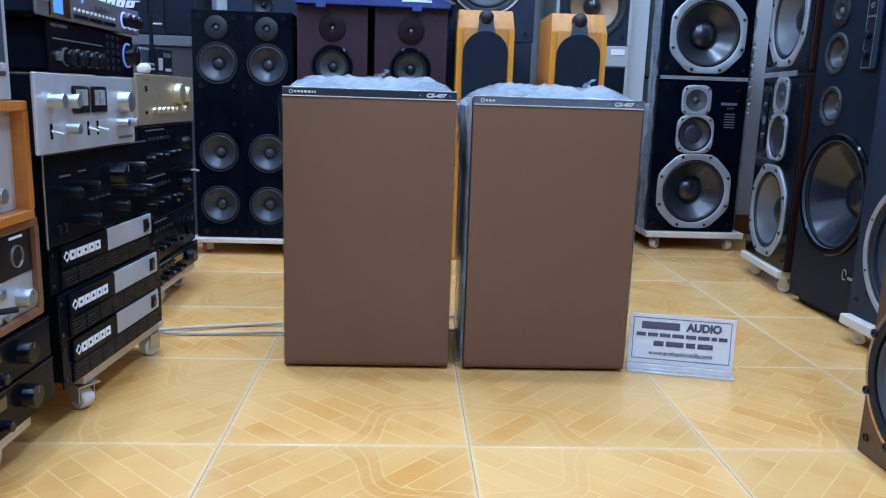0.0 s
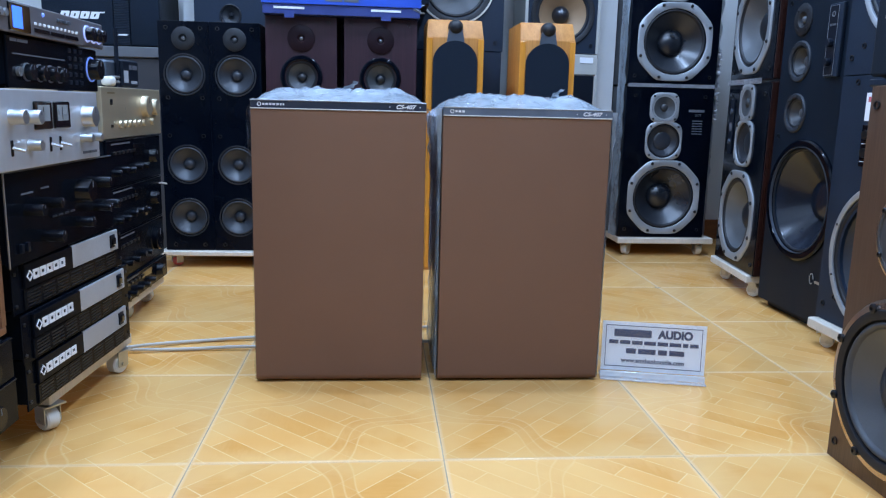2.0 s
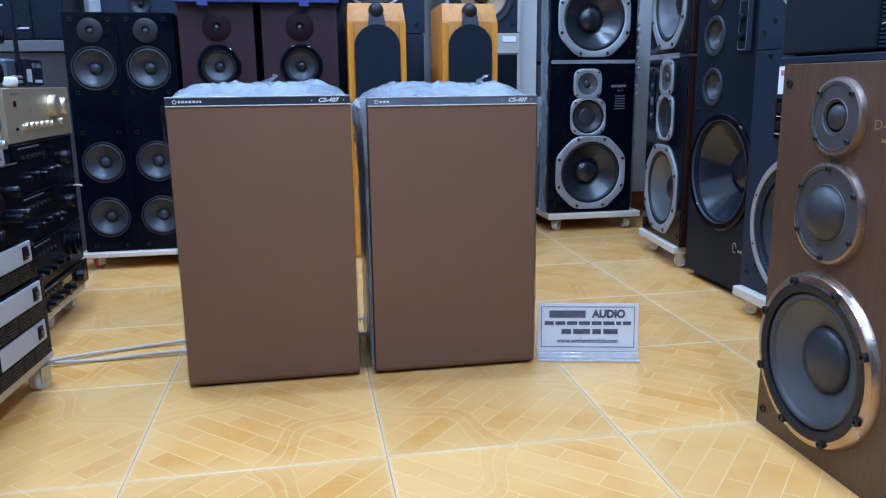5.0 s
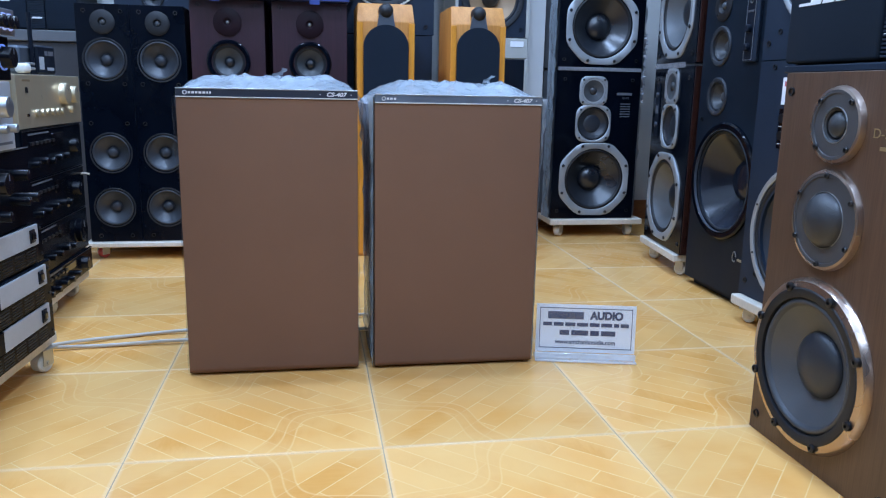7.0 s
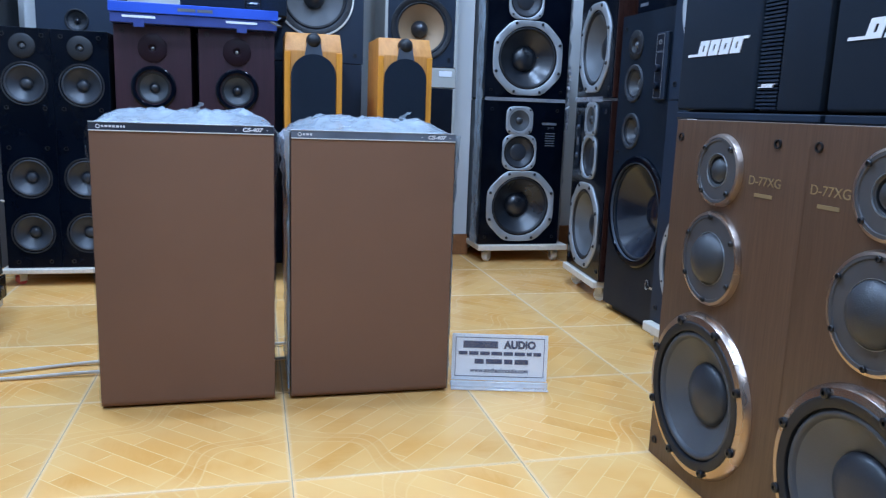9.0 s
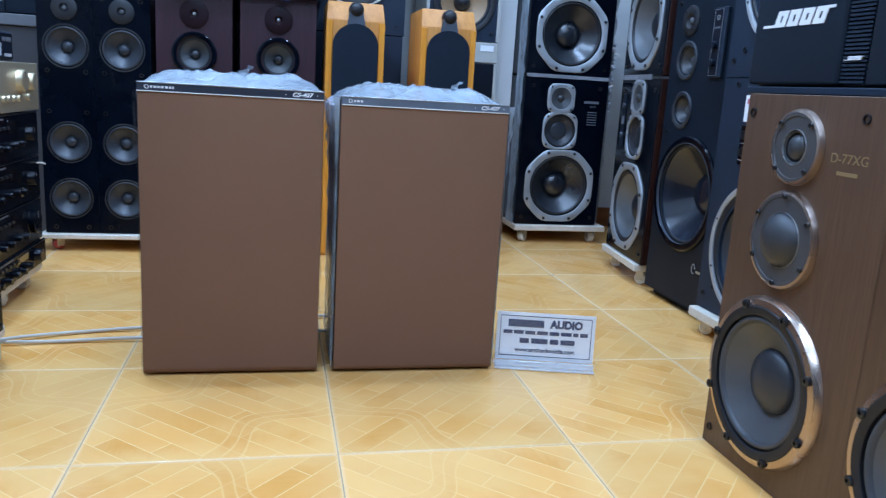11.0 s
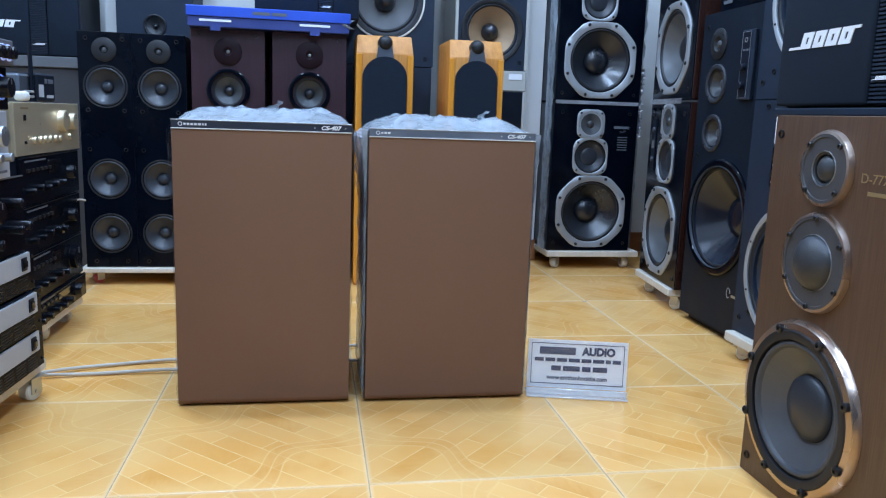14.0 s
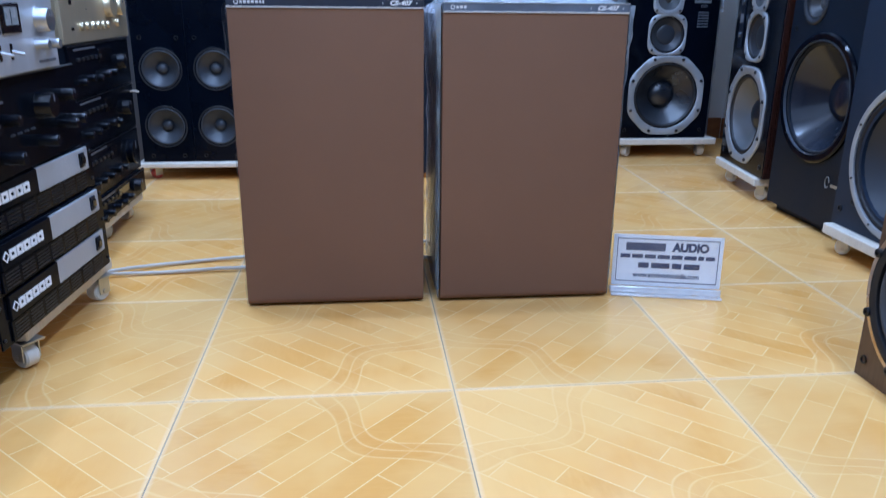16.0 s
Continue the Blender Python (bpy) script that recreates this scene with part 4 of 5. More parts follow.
s = charcoal(1.21, 1.827, 0.075, -90, "charcoal loudspeaker with a silver-ringed woofer, on a white cart", [(0.011, 0.202, 0.190)])
lp = part("level_plate", box(-0.101, -0.051, -0.004, 0, 0.43, 0.535, 0.001), "gloss_black", s)
for kz in (0.51, 0.465):
    part("level_knob", lathe([(0.012, 0), (0.012, -0.010), (0, -0.010)], 18, -0.076, kz, -0.004), "screw", lp, "", True)
    part("tick", box(-0.096, -0.056, -0.005, -0.004, kz - 0.023, kz - 0.0215), "white_ink", lp)
part("paper_tag", box(-0.101, -0.056, -0.002, 0, 0.545, 0.615), "paper", s, "white tag with a red mark")
part("tag_mark", box(-0.091, -0.066, -0.003, -0.002, 0.592, 0.605), "red_ink", s)
charcoal(1.21, 1.827, 0.736, -90, "charcoal loudspeaker stacked on its twin", [(0.017, 0.264, 0.190)])


# ---- things: two walnut three-way loudspeakers ----
def walnut_speaker(y, flip, label):
    w, h, d = 0.372, 0.683, 0.38
    s = thing("walnut_loudspeaker", label, "loudspeaker", 0.83, y, 0, -90, "pair of walnut loudspeakers")
    cx = -0.030 if flip > 0 else -0.022
    cabinet(s, w, h, d, [(cx, 0.184, 0.120), (cx, 0.440, 0.046), (cx, 0.597, 0.028)], "walnut", "walnut", 0.004)
    # broad bevelled ring round the woofer, off-centre towards the middle of the pair
    ring = part("woofer_trim", lathe([(0.1545, 0.001), (0.1535, -0.004), (0.1475, -0.013), (0.1370, -0.0155), (0.1340, -0.004)], 56, cx, 0.183), "bronze", s, "champagne metal ring", True)
    driver(s, "woofer", cx, 0.183, 0.1375, "rubber", "cone_mica", "cone_dim", "surround_grey", inner=0.87, roll_w=0.11, depth=0.20, cap_r=0.42, cap_out=0.10, screws=0, lip=0.006, y=-0.011, label="grey cone with a broad black dome")
    for i in range(8):
        a = 2 * math.pi * (i + 0.5) / 8
        rr = 0.1395
        part("bolt", lathe([(0.008, 0), (0.008, -0.005), (0.006, -0.0065), (0.0032, -0.0065), (0.003, -0.003), (0, -0.003)], 14, cx + rr * math.cos(a), 0.183 + rr * math.sin(a), -0.0150), "screw", ring, "", True)
    for name, z, r, n, hr in (("midrange", 0.440, 0.0845, 6, 0.56), ("tweeter", 0.597, 0.0630, 4, 0.46)):
        tr = part(name, lathe([(r, 0.001), (r - 0.001, -0.005), (r - 0.006, -0.010), (r - 0.011, -0.010), (r - 0.012, -0.008), (r * hr, -0.008), (r * hr, 0.012)], 48, cx, z), "gunmetal", s, "", True)
        part("trim_ring", lathe([(r + 0.001, 0.0005), (r + 0.0005, -0.003), (r - 0.0015, -0.0095), (r - 0.0060, -0.0105), (r - 0.0066, -0.0075)], 48, cx, z), "bronze", tr, "champagne metal edge", True)
        rd = r * hr
        part("inner_ring", lathe([(rd + 0.0010, -0.008), (rd + 0.0006, -0.0092), (rd - 0.0002, -0.0092), (rd - 0.0010, -0.006)], 40, cx, z), "alu", tr, "", True)
        if name == "midrange":
            dm = [(rd * math.cos(math.pi / 2 * k / 7), -0.002 - 0.030 * math.sin(math.pi / 2 * k / 7)) for k in range(8)]
        else:
            part("horn", lathe([(rd - 0.001, -0.0075), (rd * 0.84, -0.0060), (rd * 0.80, 0.006)], 36, cx, z), "dome", tr, "", True)
            dm = [(rd * 0.80 * math.cos(math.pi / 2 * k / 7), 0.004 - 0.018 * math.sin(math.pi / 2 * k / 7)) for k in range(8)]
        dm[-1] = (0, dm[-1][1])
        part("dome", lathe(dm, 32, cx, z), "dome", tr, "", True)
        for i in range(n):
            a = 2 * math.pi * (i + 0.5) / n
            shared("screw", SCREW_M, tr, (cx + (r - 0.010) * math.cos(a), -0.011, z + (r - 0.010) * math.sin(a)))
    sockets(s, [(-0.166, 0.650), (0.113 if flip > 0 else 0.155, 0.650), (-0.166, 0.035), (0.166, 0.035)])
    tx = 0.090 if flip > 0 else -0.134
    text(s, "model_number", "D-77XG", tx, 0.588, 0.021, "gold_ink", -0.0006, wide=1.1)
    bars(s, "small_print", tx - 0.022, tx + 0.022, 0.566, 0.006, "gold_ink", -0.0006, 1)
    return s


walnut_speaker(1.157, 1, "walnut three-way loudspeaker with champagne metal rings, on the tiles")
walnut_speaker(0.788, -1, "walnut three-way loudspeaker beside its mirrored twin")


# ---- things: wide black loudspeakers with a ribbed port ----
def ported(x, y, z, rz, w, h, d, label, logo=True, flip=1, feet=True):
    s = thing("ported_loudspeaker", label, "loudspeaker", x, y, z, rz, "wide black loudspeakers")
    z0 = 0.014 if feet else 0.0
    part("cabinet", box(-w / 2, w / 2, 0.012, d, z0, h, 0.004), "black_ash", s)
    g0, g1 = -w / 2 + 0.002, -w / 2 + w * 0.60
    p1 = g1 + w * 0.14
    part("grille", box(g0, g1, -0.010, 0.011, z0 + 0.003, h - 0.003, 0.006, 3), "mesh_black", s, "black cloth grille", True)
    part("side_panel", box(p1 + 0.003, w / 2 - 0.002, -0.008, 0.011, z0 + 0.003, h - 0.003, 0.005, 2), "mesh_black", s, "", True)
    port = part("port", box(g1 + 0.003, p1, 0.004, 0.011, z0 + 0.003, h - 0.003), "black", s, "ribbed black port")
    n = int((h - z0) / 0.0066)
    for k in range(n):
        zz = z0 + 0.006 + k * (h - z0 - 0.012) / n
        part("rib", box(g1 + 0.004, p1 - 0.001, -0.006, 0.0035, zz, zz + 0.0034), "baffle_grey", port)
    if logo:
        slanted_logo(s, g0 + w * 0.07, g1 - w * 0.065, z0 + 0.116, 0.0275, y=-0.0105)
        slanted_logo(s, g1 + 0.010, p1 - 0.006, z0 + 0.044, 0.006, y=-0.0085)
    if feet:
        part("plinth", box(-w / 2, w / 2, -0.008, d - 0.004, 0.0, z0 - 0.001, 0.002), "baffle_grey", s, "low blue-black plinth")
    return s


ported(0.868, 1.200, 0.684, -90, 0.402, 0.34, 0.26, "wide black cloth-fronted loudspeaker with white emblem on a walnut cabinet")
ported(0.868, 0.787, 0.684, -90, 0.402, 0.34, 0.26, "wide black loudspeaker beside its twin on a walnut cabinet")


# ---- things: slim black towers on a platform ----
platform(-0.645, 2.975, 0, 0.41, 0.36, "cream board on red casters under two slim black towers", 0.046, 0.064, tread="red_plastic")


def tower(x, w, paper, label, rz=0):
    h = 0.85
    s = thing("tower_loudspeaker", label, "loudspeaker", x, 3.0, 0.065, rz, "slim black towers")
    dr = [(0, 0.659, 0.076), (0, 0.328, 0.074), (0, 0.127, 0.074)]
    cabinet(s, w, h, 0.30, [(a, b, r * 0.8) for a, b, r in dr] + [(0, 0.788, 0.012)], "black", "tower_black", 0.002)
    for a, b, r in dr:
        driver(s, "woofer", a, b, r, "rubber", paper, "cone_dim", "rubber_grey", inner=0.93, roll_w=0.19, depth=0.33, cap_r=0.28, screws=0, lip=0.002)
    tweeter(s, "tweeter", 0, 0.788, 0.042, "rubber", "cone_mica", horn=0.35, dome_r=0.22, screws=0)
    sockets(s, [(-0.062, 0.826), (0.062, 0.826), (-0.062, 0.575), (0.062, 0.575), (-0.062, 0.435), (0.062, 0.435), (-0.055, 0.022), (0.055, 0.022)])
    return s


tower(-0.740, 0.182, "cone_dim", "slim glossy black tower with four grey-coned units")
tower(-0.555, 0.186, "cone_dim", "slim glossy black tower beside the burgundy cabinet")


# ---- things: burgundy cabinets with a blue carton on top ----
def burgundy(x, w, label):
    h = 0.945
    s = thing("burgundy_loudspeaker", label, "loudspeaker", x, 3.0, 0, 0, "burgundy loudspeakers")
    cabinet(s, w, h, 0.30, [(0, 0.727, 0.058), (0, 0.866, 0.012)], "burgundy", "burgundy", 0.004)
    driver(s, "woofer", 0, 0.727, 0.078, "gloss_black", "cone_silver", "cone_black", inner=0.78, roll_w=0.16, depth=0.32, cap_r=0.24, screws=0, lip=0.010, label="grey cone in a thick black ring")
    tweeter(s, "tweeter", 0, 0.866, 0.050, "disc_maroon", "alu", horn=0.3, dome_r=0.13, screws=0, label="dark disc with a silver dot")
    sockets(s, [(-w / 2 + 0.03, 0.925), (w / 2 - 0.03, 0.925)])
    return s


burgundy(-0.313, 0.262, "burgundy veneered loudspeaker under a blue carton")
burgundy(-0.020, 0.272, "burgundy veneered loudspeaker under a blue carton, beside an amber tower")
bl = thing("carton", "flat blue cardboard carton with white labels on the burgundy cabinets", "box", -0.161, 2.96, 0.946, 1.5)
part("tray", box(-0.285, 0.285, 0.0, 0.30, 0.001, 0.036, 0.002), "blue_dark", bl)
lid = part("lid", box(-0.289, 0.289, -0.006, 0.305, 0.0365, 0.072, 0.002), "blue_card", bl, "bright blue lid")
bars(lid, "print", -0.06, 0.06, 0.054, 0.011, "grey_ink", -0.0066, 2, 4)
for lx in (-0.19, 0.16):
    part("label", box(lx - 0.055, lx + 0.055, -0.0022, 0.0, 0.019, 0.027), "white_ink", bl)
    part("tab", box(lx - 0.018, lx + 0.018, -0.004, -0.0005, -0.012, 0.012), "blue_dark", bl)
part("loose_film", twist(0.288, 0.0, 0.015, 3, 0.03), "film", bl)
ported(-0.03, 3.16, 1.019, 0, 0.40, 0.30, 0.24, "wide black loudspeaker behind the blue carton", True, 1, False)


# ---- things: amber towers with tweeters on sloping tops ----
def amber_tower(x, w, label):
    h, d = 0.951, 0.30
    s = thing("amber_tower", label, "loudspeaker", x, 2.97, 0, 0, "amber tower loudspeakers")
    zb, slope = 0.884, 0.036
    b = bmesh.new()
    pts = [(0, 0), (0, zb), (slope, h), (d, h), (d, 0)]
    vs = [[b.verts.new((sx * (w / 2 - (0.005 if (yy, zz) == (slope, h) or (yy, zz) == (d, h) else 0)), yy, zz)) for yy, zz in pts] for sx in (-1, 1)]
    b.faces.new(vs[0]), b.faces.new(vs[1][::-1])
    for i in range(5):
        j = (i + 1) % 5
        b.faces.new((vs[0][j], vs[0][i], vs[1][i], vs[1][j]))
    bmesh.ops.recalc_face_normals(b, faces=b.faces)
    bmesh.ops.bevel(b, geom=list(b.edges), offset=0.004, segments=2, profile=0.5, affect="EDGES")
    part("cabinet", b, "cherry", s, "", True)
    for sx in (-1, 1):
        part("edge_strip", box(sx * w / 2 - (0.022 if sx > 0 else 0), sx * w / 2 + (0.022 if sx < 0 else 0), -0.004, 0.0, 0.01, zb - 0.004, 0.0015), "cherry_edge", s)
    gw, gz = w / 2 - 0.024, zb - 0.006 - (w / 2 - 0.024)
    arch = [(-gw, 0.02), (gw, 0.02)] + [(gw * math.cos(math.pi * k / 20), gz + gw * 0.93 * math.sin(math.pi * k / 20)) for k in range(21)]
    part("grille", outline(arch, -0.013, -0.001), "mesh_black", s, "black cloth grille with an arched top")
    pod = lathe([(0, -0.030), (0.012, -0.029), (0.022, -0.022), (0.027, -0.010), (0.028, 0.006), (0.026, 0.030), (0.018, 0.060), (0, 0.075)], 24)
    bmesh.ops.translate(pod, verts=pod.verts, vec=(0, 0.006, 0.922))
    part("tweeter_pod", pod, "rubber", s, "black rounded tweeter pod", True)
    part("saddle", outline([(-0.034, 0.862), (0.034, 0.862), (0.024, 0.918), (-0.024, 0.918)], -0.010, 0.030), "alu_dark", s)
    return s


amber_tower(0.258, 0.214, "amber cherry tower with an arched black grille")
amber_tower(0.608, 0.212, "amber cherry tower with an arched black grille, beside the pillar")


# ---- things: large loudspeakers behind the amber towers ----
def monitor(x, y, z, w, h, cone, ring, cz, r, label, body="baffle_grey", side="baffle_grey", cap="cone_black"):
    s = thing("monitor_loudspeaker", label, "loudspeaker", x, y, z, 0, "large dark monitors")
    cabinet(s, w, h, 0.30, [(0, cz, r * 0.78)], side, body, 0.004)
    unit = driver(s, "woofer", 0, cz, r, "rubber", cone, cap, inner=0.84, roll_w=0.10, depth=0.35, cap_r=0.27, cap_out=0.25, screws=8, screw=SCREW_S, screw_at=0.91)
    if ring != "rubber":
        part("trim_ring", lathe([(r + 0.004, 0.0005), (r + 0.003, -0.006), (r - 0.003, -0.0075), (r - 0.005, -0.004)], 56, 0, cz), ring, unit, "pale thin ring", True)
    if side != body:
        for sx in (-1, 1):
            x0 = sx * w / 2
            part("edge_strip", box(min(x0, x0 - sx * 0.013), max(x0, x0 - sx * 0.013), -0.003, -0.0002, 0.001, h - 0.001, 0.0008), side, s, "pale grey edge")
    sockets(s, [(-w / 2 + 0.035, 0.035), (w / 2 - 0.035, 0.035)])
    return s


monitor(0.290, 3.34, 0.864, 0.41, 0.62, "cone_pulp", "white_plastic", 0.266, 0.160, "dark monitor with a pale ring round its cone, stacked high")
monitor(0.285, 3.34, 0.0, 0.41, 0.862, "cone_grey", "rubber", 0.42, 0.15, "dark monitor carrying another one")
monitor(0.765, 3.42, 0.872, 0.33, 0.60, "cone_tan", "rubber", 0.165, 0.140, "dark monitor with a tan cone, standing on a grey case", "baffle_grey", "grey_box")
gc = thing("grey_case", "warm grey equipment case with a white label", "case", 0.765, 3.42, 0.782)
part("body", box(-0.165, 0.165, 0, 0.30, 0, 0.088, 0.003), "grey_box", gc)
part("label", box(0.085, 0.145, -0.002, 0, 0.050, 0.075), "white_ink", gc)
monitor(0.765, 3.42, 0.0, 0.33, 0.78, "cone_grey", "rubber", 0.35, 0.12, "dark monitor under a grey case", "black", "grey_box")

# Added block: darkens the gap between the burgundy cabinets, carries the loudspeaker above.
tagged(part("dark_crate", box(-0.44, 0.075, 3.34, 3.70, 0.001, 1.017, 0.003), "black"), "plain black cabinet added behind the burgundy loudspeakers to darken their gap", "cabinet")

# far left behind the towers
monitor(-0.645, 3.42, 0.42, 0.30, 0.95, "cone_grey", "rubber", 0.565, 0.045, "grey monitor behind the slim towers", "baffle_grey")
slab("low_plinth", "dark plinth behind the slim towers", "plinth", -0.80, -0.46, 3.40, 3.74, 0, 0.419, "black")
slab("wall_post", "white painted post with stains", "post", -0.86, -0.805, 3.52, 3.60, 0, CEIL - 0.003, "wall")

cn = thing("low_cabinet", "grey-brown cabinet with a pale top behind the amplifiers", "cabinet", -1.23, 3.32, 0)
part("body", box(-0.45, 0.34, 0.0, 0.38, 0, 0.795, 0.003), "shelf_grey", cn)
part("top", box(-0.46, 0.345, -0.015, 0.40, 0.796, 0.838, 0.003), "shelf_edge", cn)
ported(-1.1335, 3.32, 0.839, 0, 0.457, 0.36, 0.30, "wide black loudspeaker on the grey-brown cabinet", True, 1, False)


# ---- things: racks of amplifiers ----
def knob(root, x, z, r, length, mat, name="knob", y=-0.006, cap=None, label=""):
    length *= 0.62
    k = part(name, lathe([(r * 1.05, 0), (r, -0.002), (r, -length + 0.002), (r * 0.93, -length), (0, -length)], 26, x, z, y), mat, root, label, True)
    part("pointer", box(x - r * 0.06, x + r * 0.06, y - length - 0.0006, y - length + 0.001, z + r * 0.3, z + r * 0.85), "grey_ink", k)
    return k


def amp(name, label, x, y, z, rz, w, h, d, face, case="black", plate=0.006, group=""):
    a = thing(name, label, "amplifier", x, y, z, rz, group)
    part("case", box(-w / 2 + 0.008, w / 2 - 0.008, 0.0005, d, 0.004, h - 0.003, 0.003), case, a)
    part("faceplate", box(-w / 2, w / 2, -plate, 0, 0.001, h - 0.001, 0.0015), face, a)
    for fx in (-w / 2 + 0.05, w / 2 - 0.05):
        part("foot", box(fx - 0.012, fx + 0.012, 0.03, 0.05, 0, 0.0042), "rubber", a)
    return a


platform(-0.622, 1.668, 86, 0.392, 0.40, "cream board on casters under three power amplifiers", 0.056, 0.082, ((-0.177, 0.014), (0.150, 0.014), (-0.15, 0.34), (0.15, 0.34)))


def power_amp(z, shift, along, label):
    w, h = 0.446, 0.0885
    a = thing("power_amplifier", label, "amplifier", -0.619 + shift, 1.592 + along, z, 85.6, "rack power amplifiers")
    part("case", box(-0.196, 0.200, 0.0, 0.38, 0.002, h - 0.002, 0.002), "black", a)
    part("faceplate", box(-w / 2, w / 2, -0.004, -0.0005, 0.0005, h - 0.0005, 0.001), "amp_black", a)
    # upper half: dark badge field and a grey metal field; lower half: slotted vent
    part("badge_field", box(-0.192, -0.018, -0.010, -0.0045, 0.042, h - 0.003, 0.001), "amp_black", a)
    part("grey_field", box(-0.0175, 0.192, -0.010, -0.0045, 0.042, h - 0.003, 0.001), "panel_grey", a, "plain grey metal panel")
    # maker's mark: five plain open blocks
    for i in range(5):
        x, t = -0.166 + 0.0235 * i, 0.0054
        blk = bmesh.new()
        for x0, x1, z0, z1 in ((x, x + t, 0.054, 0.071), (x + 0.020 - t, x + 0.020, 0.054, 0.071), (x + t, x + 0.020 - t, 0.054, 0.054 + t), (x + t, x + 0.020 - t, 0.071 - t, 0.071)):
            box(x0, x1, -0.0115, -0.009, z0, z1, bm=blk)
        part("emblem_block", blk, "white_ink", a)
    part("badge", lathe([(0.010, 0), (0.010, -0.0015), (0.0075, -0.0015), (0.0075, 0)], 4, -0.178, 0.063, -0.0105), "white_ink", a)
    vent = part("vent", box(-0.192, 0.192, -0.0075, -0.0045, 0.004, 0.040, 0.001), "amp_black", a, "slotted black vent")
    for gx in range(7):
        for gz in range(5):
            x0 = -0.184 + gx * 0.053
            part("slot", box(x0, x0 + 0.044, -0.0082, -0.0074, 0.0085 + gz * 0.006, 0.0110 + gz * 0.006), "rubber", vent)
    sw = part("rocker_switch", box(0.150, 0.172, -0.013, -0.0095, 0.050, 0.078, 0.001), "black", a)
    part("rocker", box(0.154, 0.168, -0.017, -0.0125, 0.056, 0.072, 0.002), "glass_dark", sw)
    for ex in (-0.214, 0.214):
        for ez in (0.016, 0.072):
            shared("screw", SCREW_S, a, (ex, -0.004, ez))
    return a


power_amp(0.0825, 0.0, 0.008, "black rack power amplifier with a grey panel, on a wheeled board")
power_amp(0.1715, 0.004, -0.004, "black rack power amplifier in the middle of a stack")
power_amp(0.2605, -0.004, -0.008, "black rack power amplifier on top of a stack")

a = amp("integrated_amplifier", "black integrated amplifier with many round knobs", -0.621, 1.556, 0.3495, 88, 0.452, 0.160, 0.36, "amp_black")
part("edge_trim", box(-0.2265, -0.2245, -0.0085, -0.0055, 0.001, 0.159, 0.0005), "alu", a)
part("top_line", box(-0.224, 0.226, -0.0080, -0.0055, 0.1568, 0.1590, 0.0004), "alu_dark", a)
for kx, kz, r, ln in ((-0.155, 0.090, 0.014, 0.035), (-0.085, 0.094, 0.013, 0.035), (0.060, 0.100, 0.030, 0.030), (0.150, 0.108, 0.015, 0.032), (0.130, 0.058, 0.012, 0.040), (0.175, 0.060, 0.013, 0.038), (-0.100, 0.036, 0.015, 0.042), (0.045, 0.040, 0.014, 0.036)):
    knob(a, kx, kz, r * 0.74, ln * 1.45, "knob_black", "black_knob")
for kx in (-0.060, -0.035, -0.010, 0.015):
    part("lever", tube([(kx, -0.004, 0.064), (kx, -0.013, 0.067)], 0.0018), "alu_dark", a)
for kx in (-0.185, -0.165):
    part("button", box(kx - 0.004, kx + 0.004, -0.012, -0.005, 0.020, 0.036, 0.001), "black", a)
bars(a, "small_print", -0.17, -0.13, 0.118, 0.003, "grey_ink", -0.0066, 2, 2)
bars(a, "small_print", -0.10, -0.07, 0.121, 0.003, "grey_ink", -0.0066, 1, 2)

a = amp("silver_amplifier", "brushed silver amplifier with two meters and silver knobs", -0.610, 1.497, 0.5100, 89, 0.412, 0.132, 0.34, "silver_face")
for kx, kz, r, ln in ((-0.155, 0.087, 0.0120, 0.038), (-0.100, 0.086, 0.0120, 0.038), (0.140, 0.084, 0.0205, 0.034), (-0.098, 0.040, 0.0095, 0.034), (0.118, 0.043, 0.0085, 0.036), (0.165, 0.043, 0.0085, 0.036)):
    knob(a, kx, kz, r, ln, "alu", "silver_knob", label="turned aluminium knob")
for mx in (-0.046, 0.030):
    fr = part("meter", box(mx - 0.034, mx + 0.034, -0.0095, -0.0055, 0.064, 0.112, 0.002), "glass_dark", a, "level meter in a dark frame")
    part("dial", box(mx - 0.022, mx + 0.022, -0.0105, -0.0095, 0.078, 0.106), "vu", fr)
    part("needle", box(mx - 0.004, mx - 0.003, -0.0112, -0.0105, 0.080, 0.102), "black", fr)
for sx in (-0.160, -0.020, 0.020):
    fr = part("toggle_slot", box(sx - 0.004, sx + 0.004, -0.0075, -0.0055, 0.024, 0.050, 0.001), "glass_dark", a)
    part("toggle", tube([(sx, -0.007, 0.038), (sx + 0.006, -0.024, 0.033)], 0.0026), "alu", fr, "", True)
bars(a, "small_print", 0.12, 0.19, 0.014, 0.005, "grey_ink", -0.0066, 2, 2)

a = amp("control_amplifier", "black control amplifier with a large blue-lit volume knob", -0.620, 1.555, 0.6422, 89, 0.376, 0.086, 0.33, "amp_black")
for kx in (-0.125, -0.078, -0.036, 0.002):
    k = knob(a, kx, 0.028, 0.0135, 0.022, "knob_black", "black_knob")
    part("bezel", lathe([(0.0155, 0), (0.0155, -0.0025), (0.0135, -0.0025)], 22, kx, 0.028, -0.006), "alu", k)
k = knob(a, 0.155, 0.045, 0.0205, 0.034, "knob_black", "volume_knob")
part("light_ring", lathe([(0.0250, 0), (0.0250, -0.002), (0.0222, -0.002), (0.0222, 0)], 32, 0.155, 0.045, -0.006), "led", k, "blue light ring")
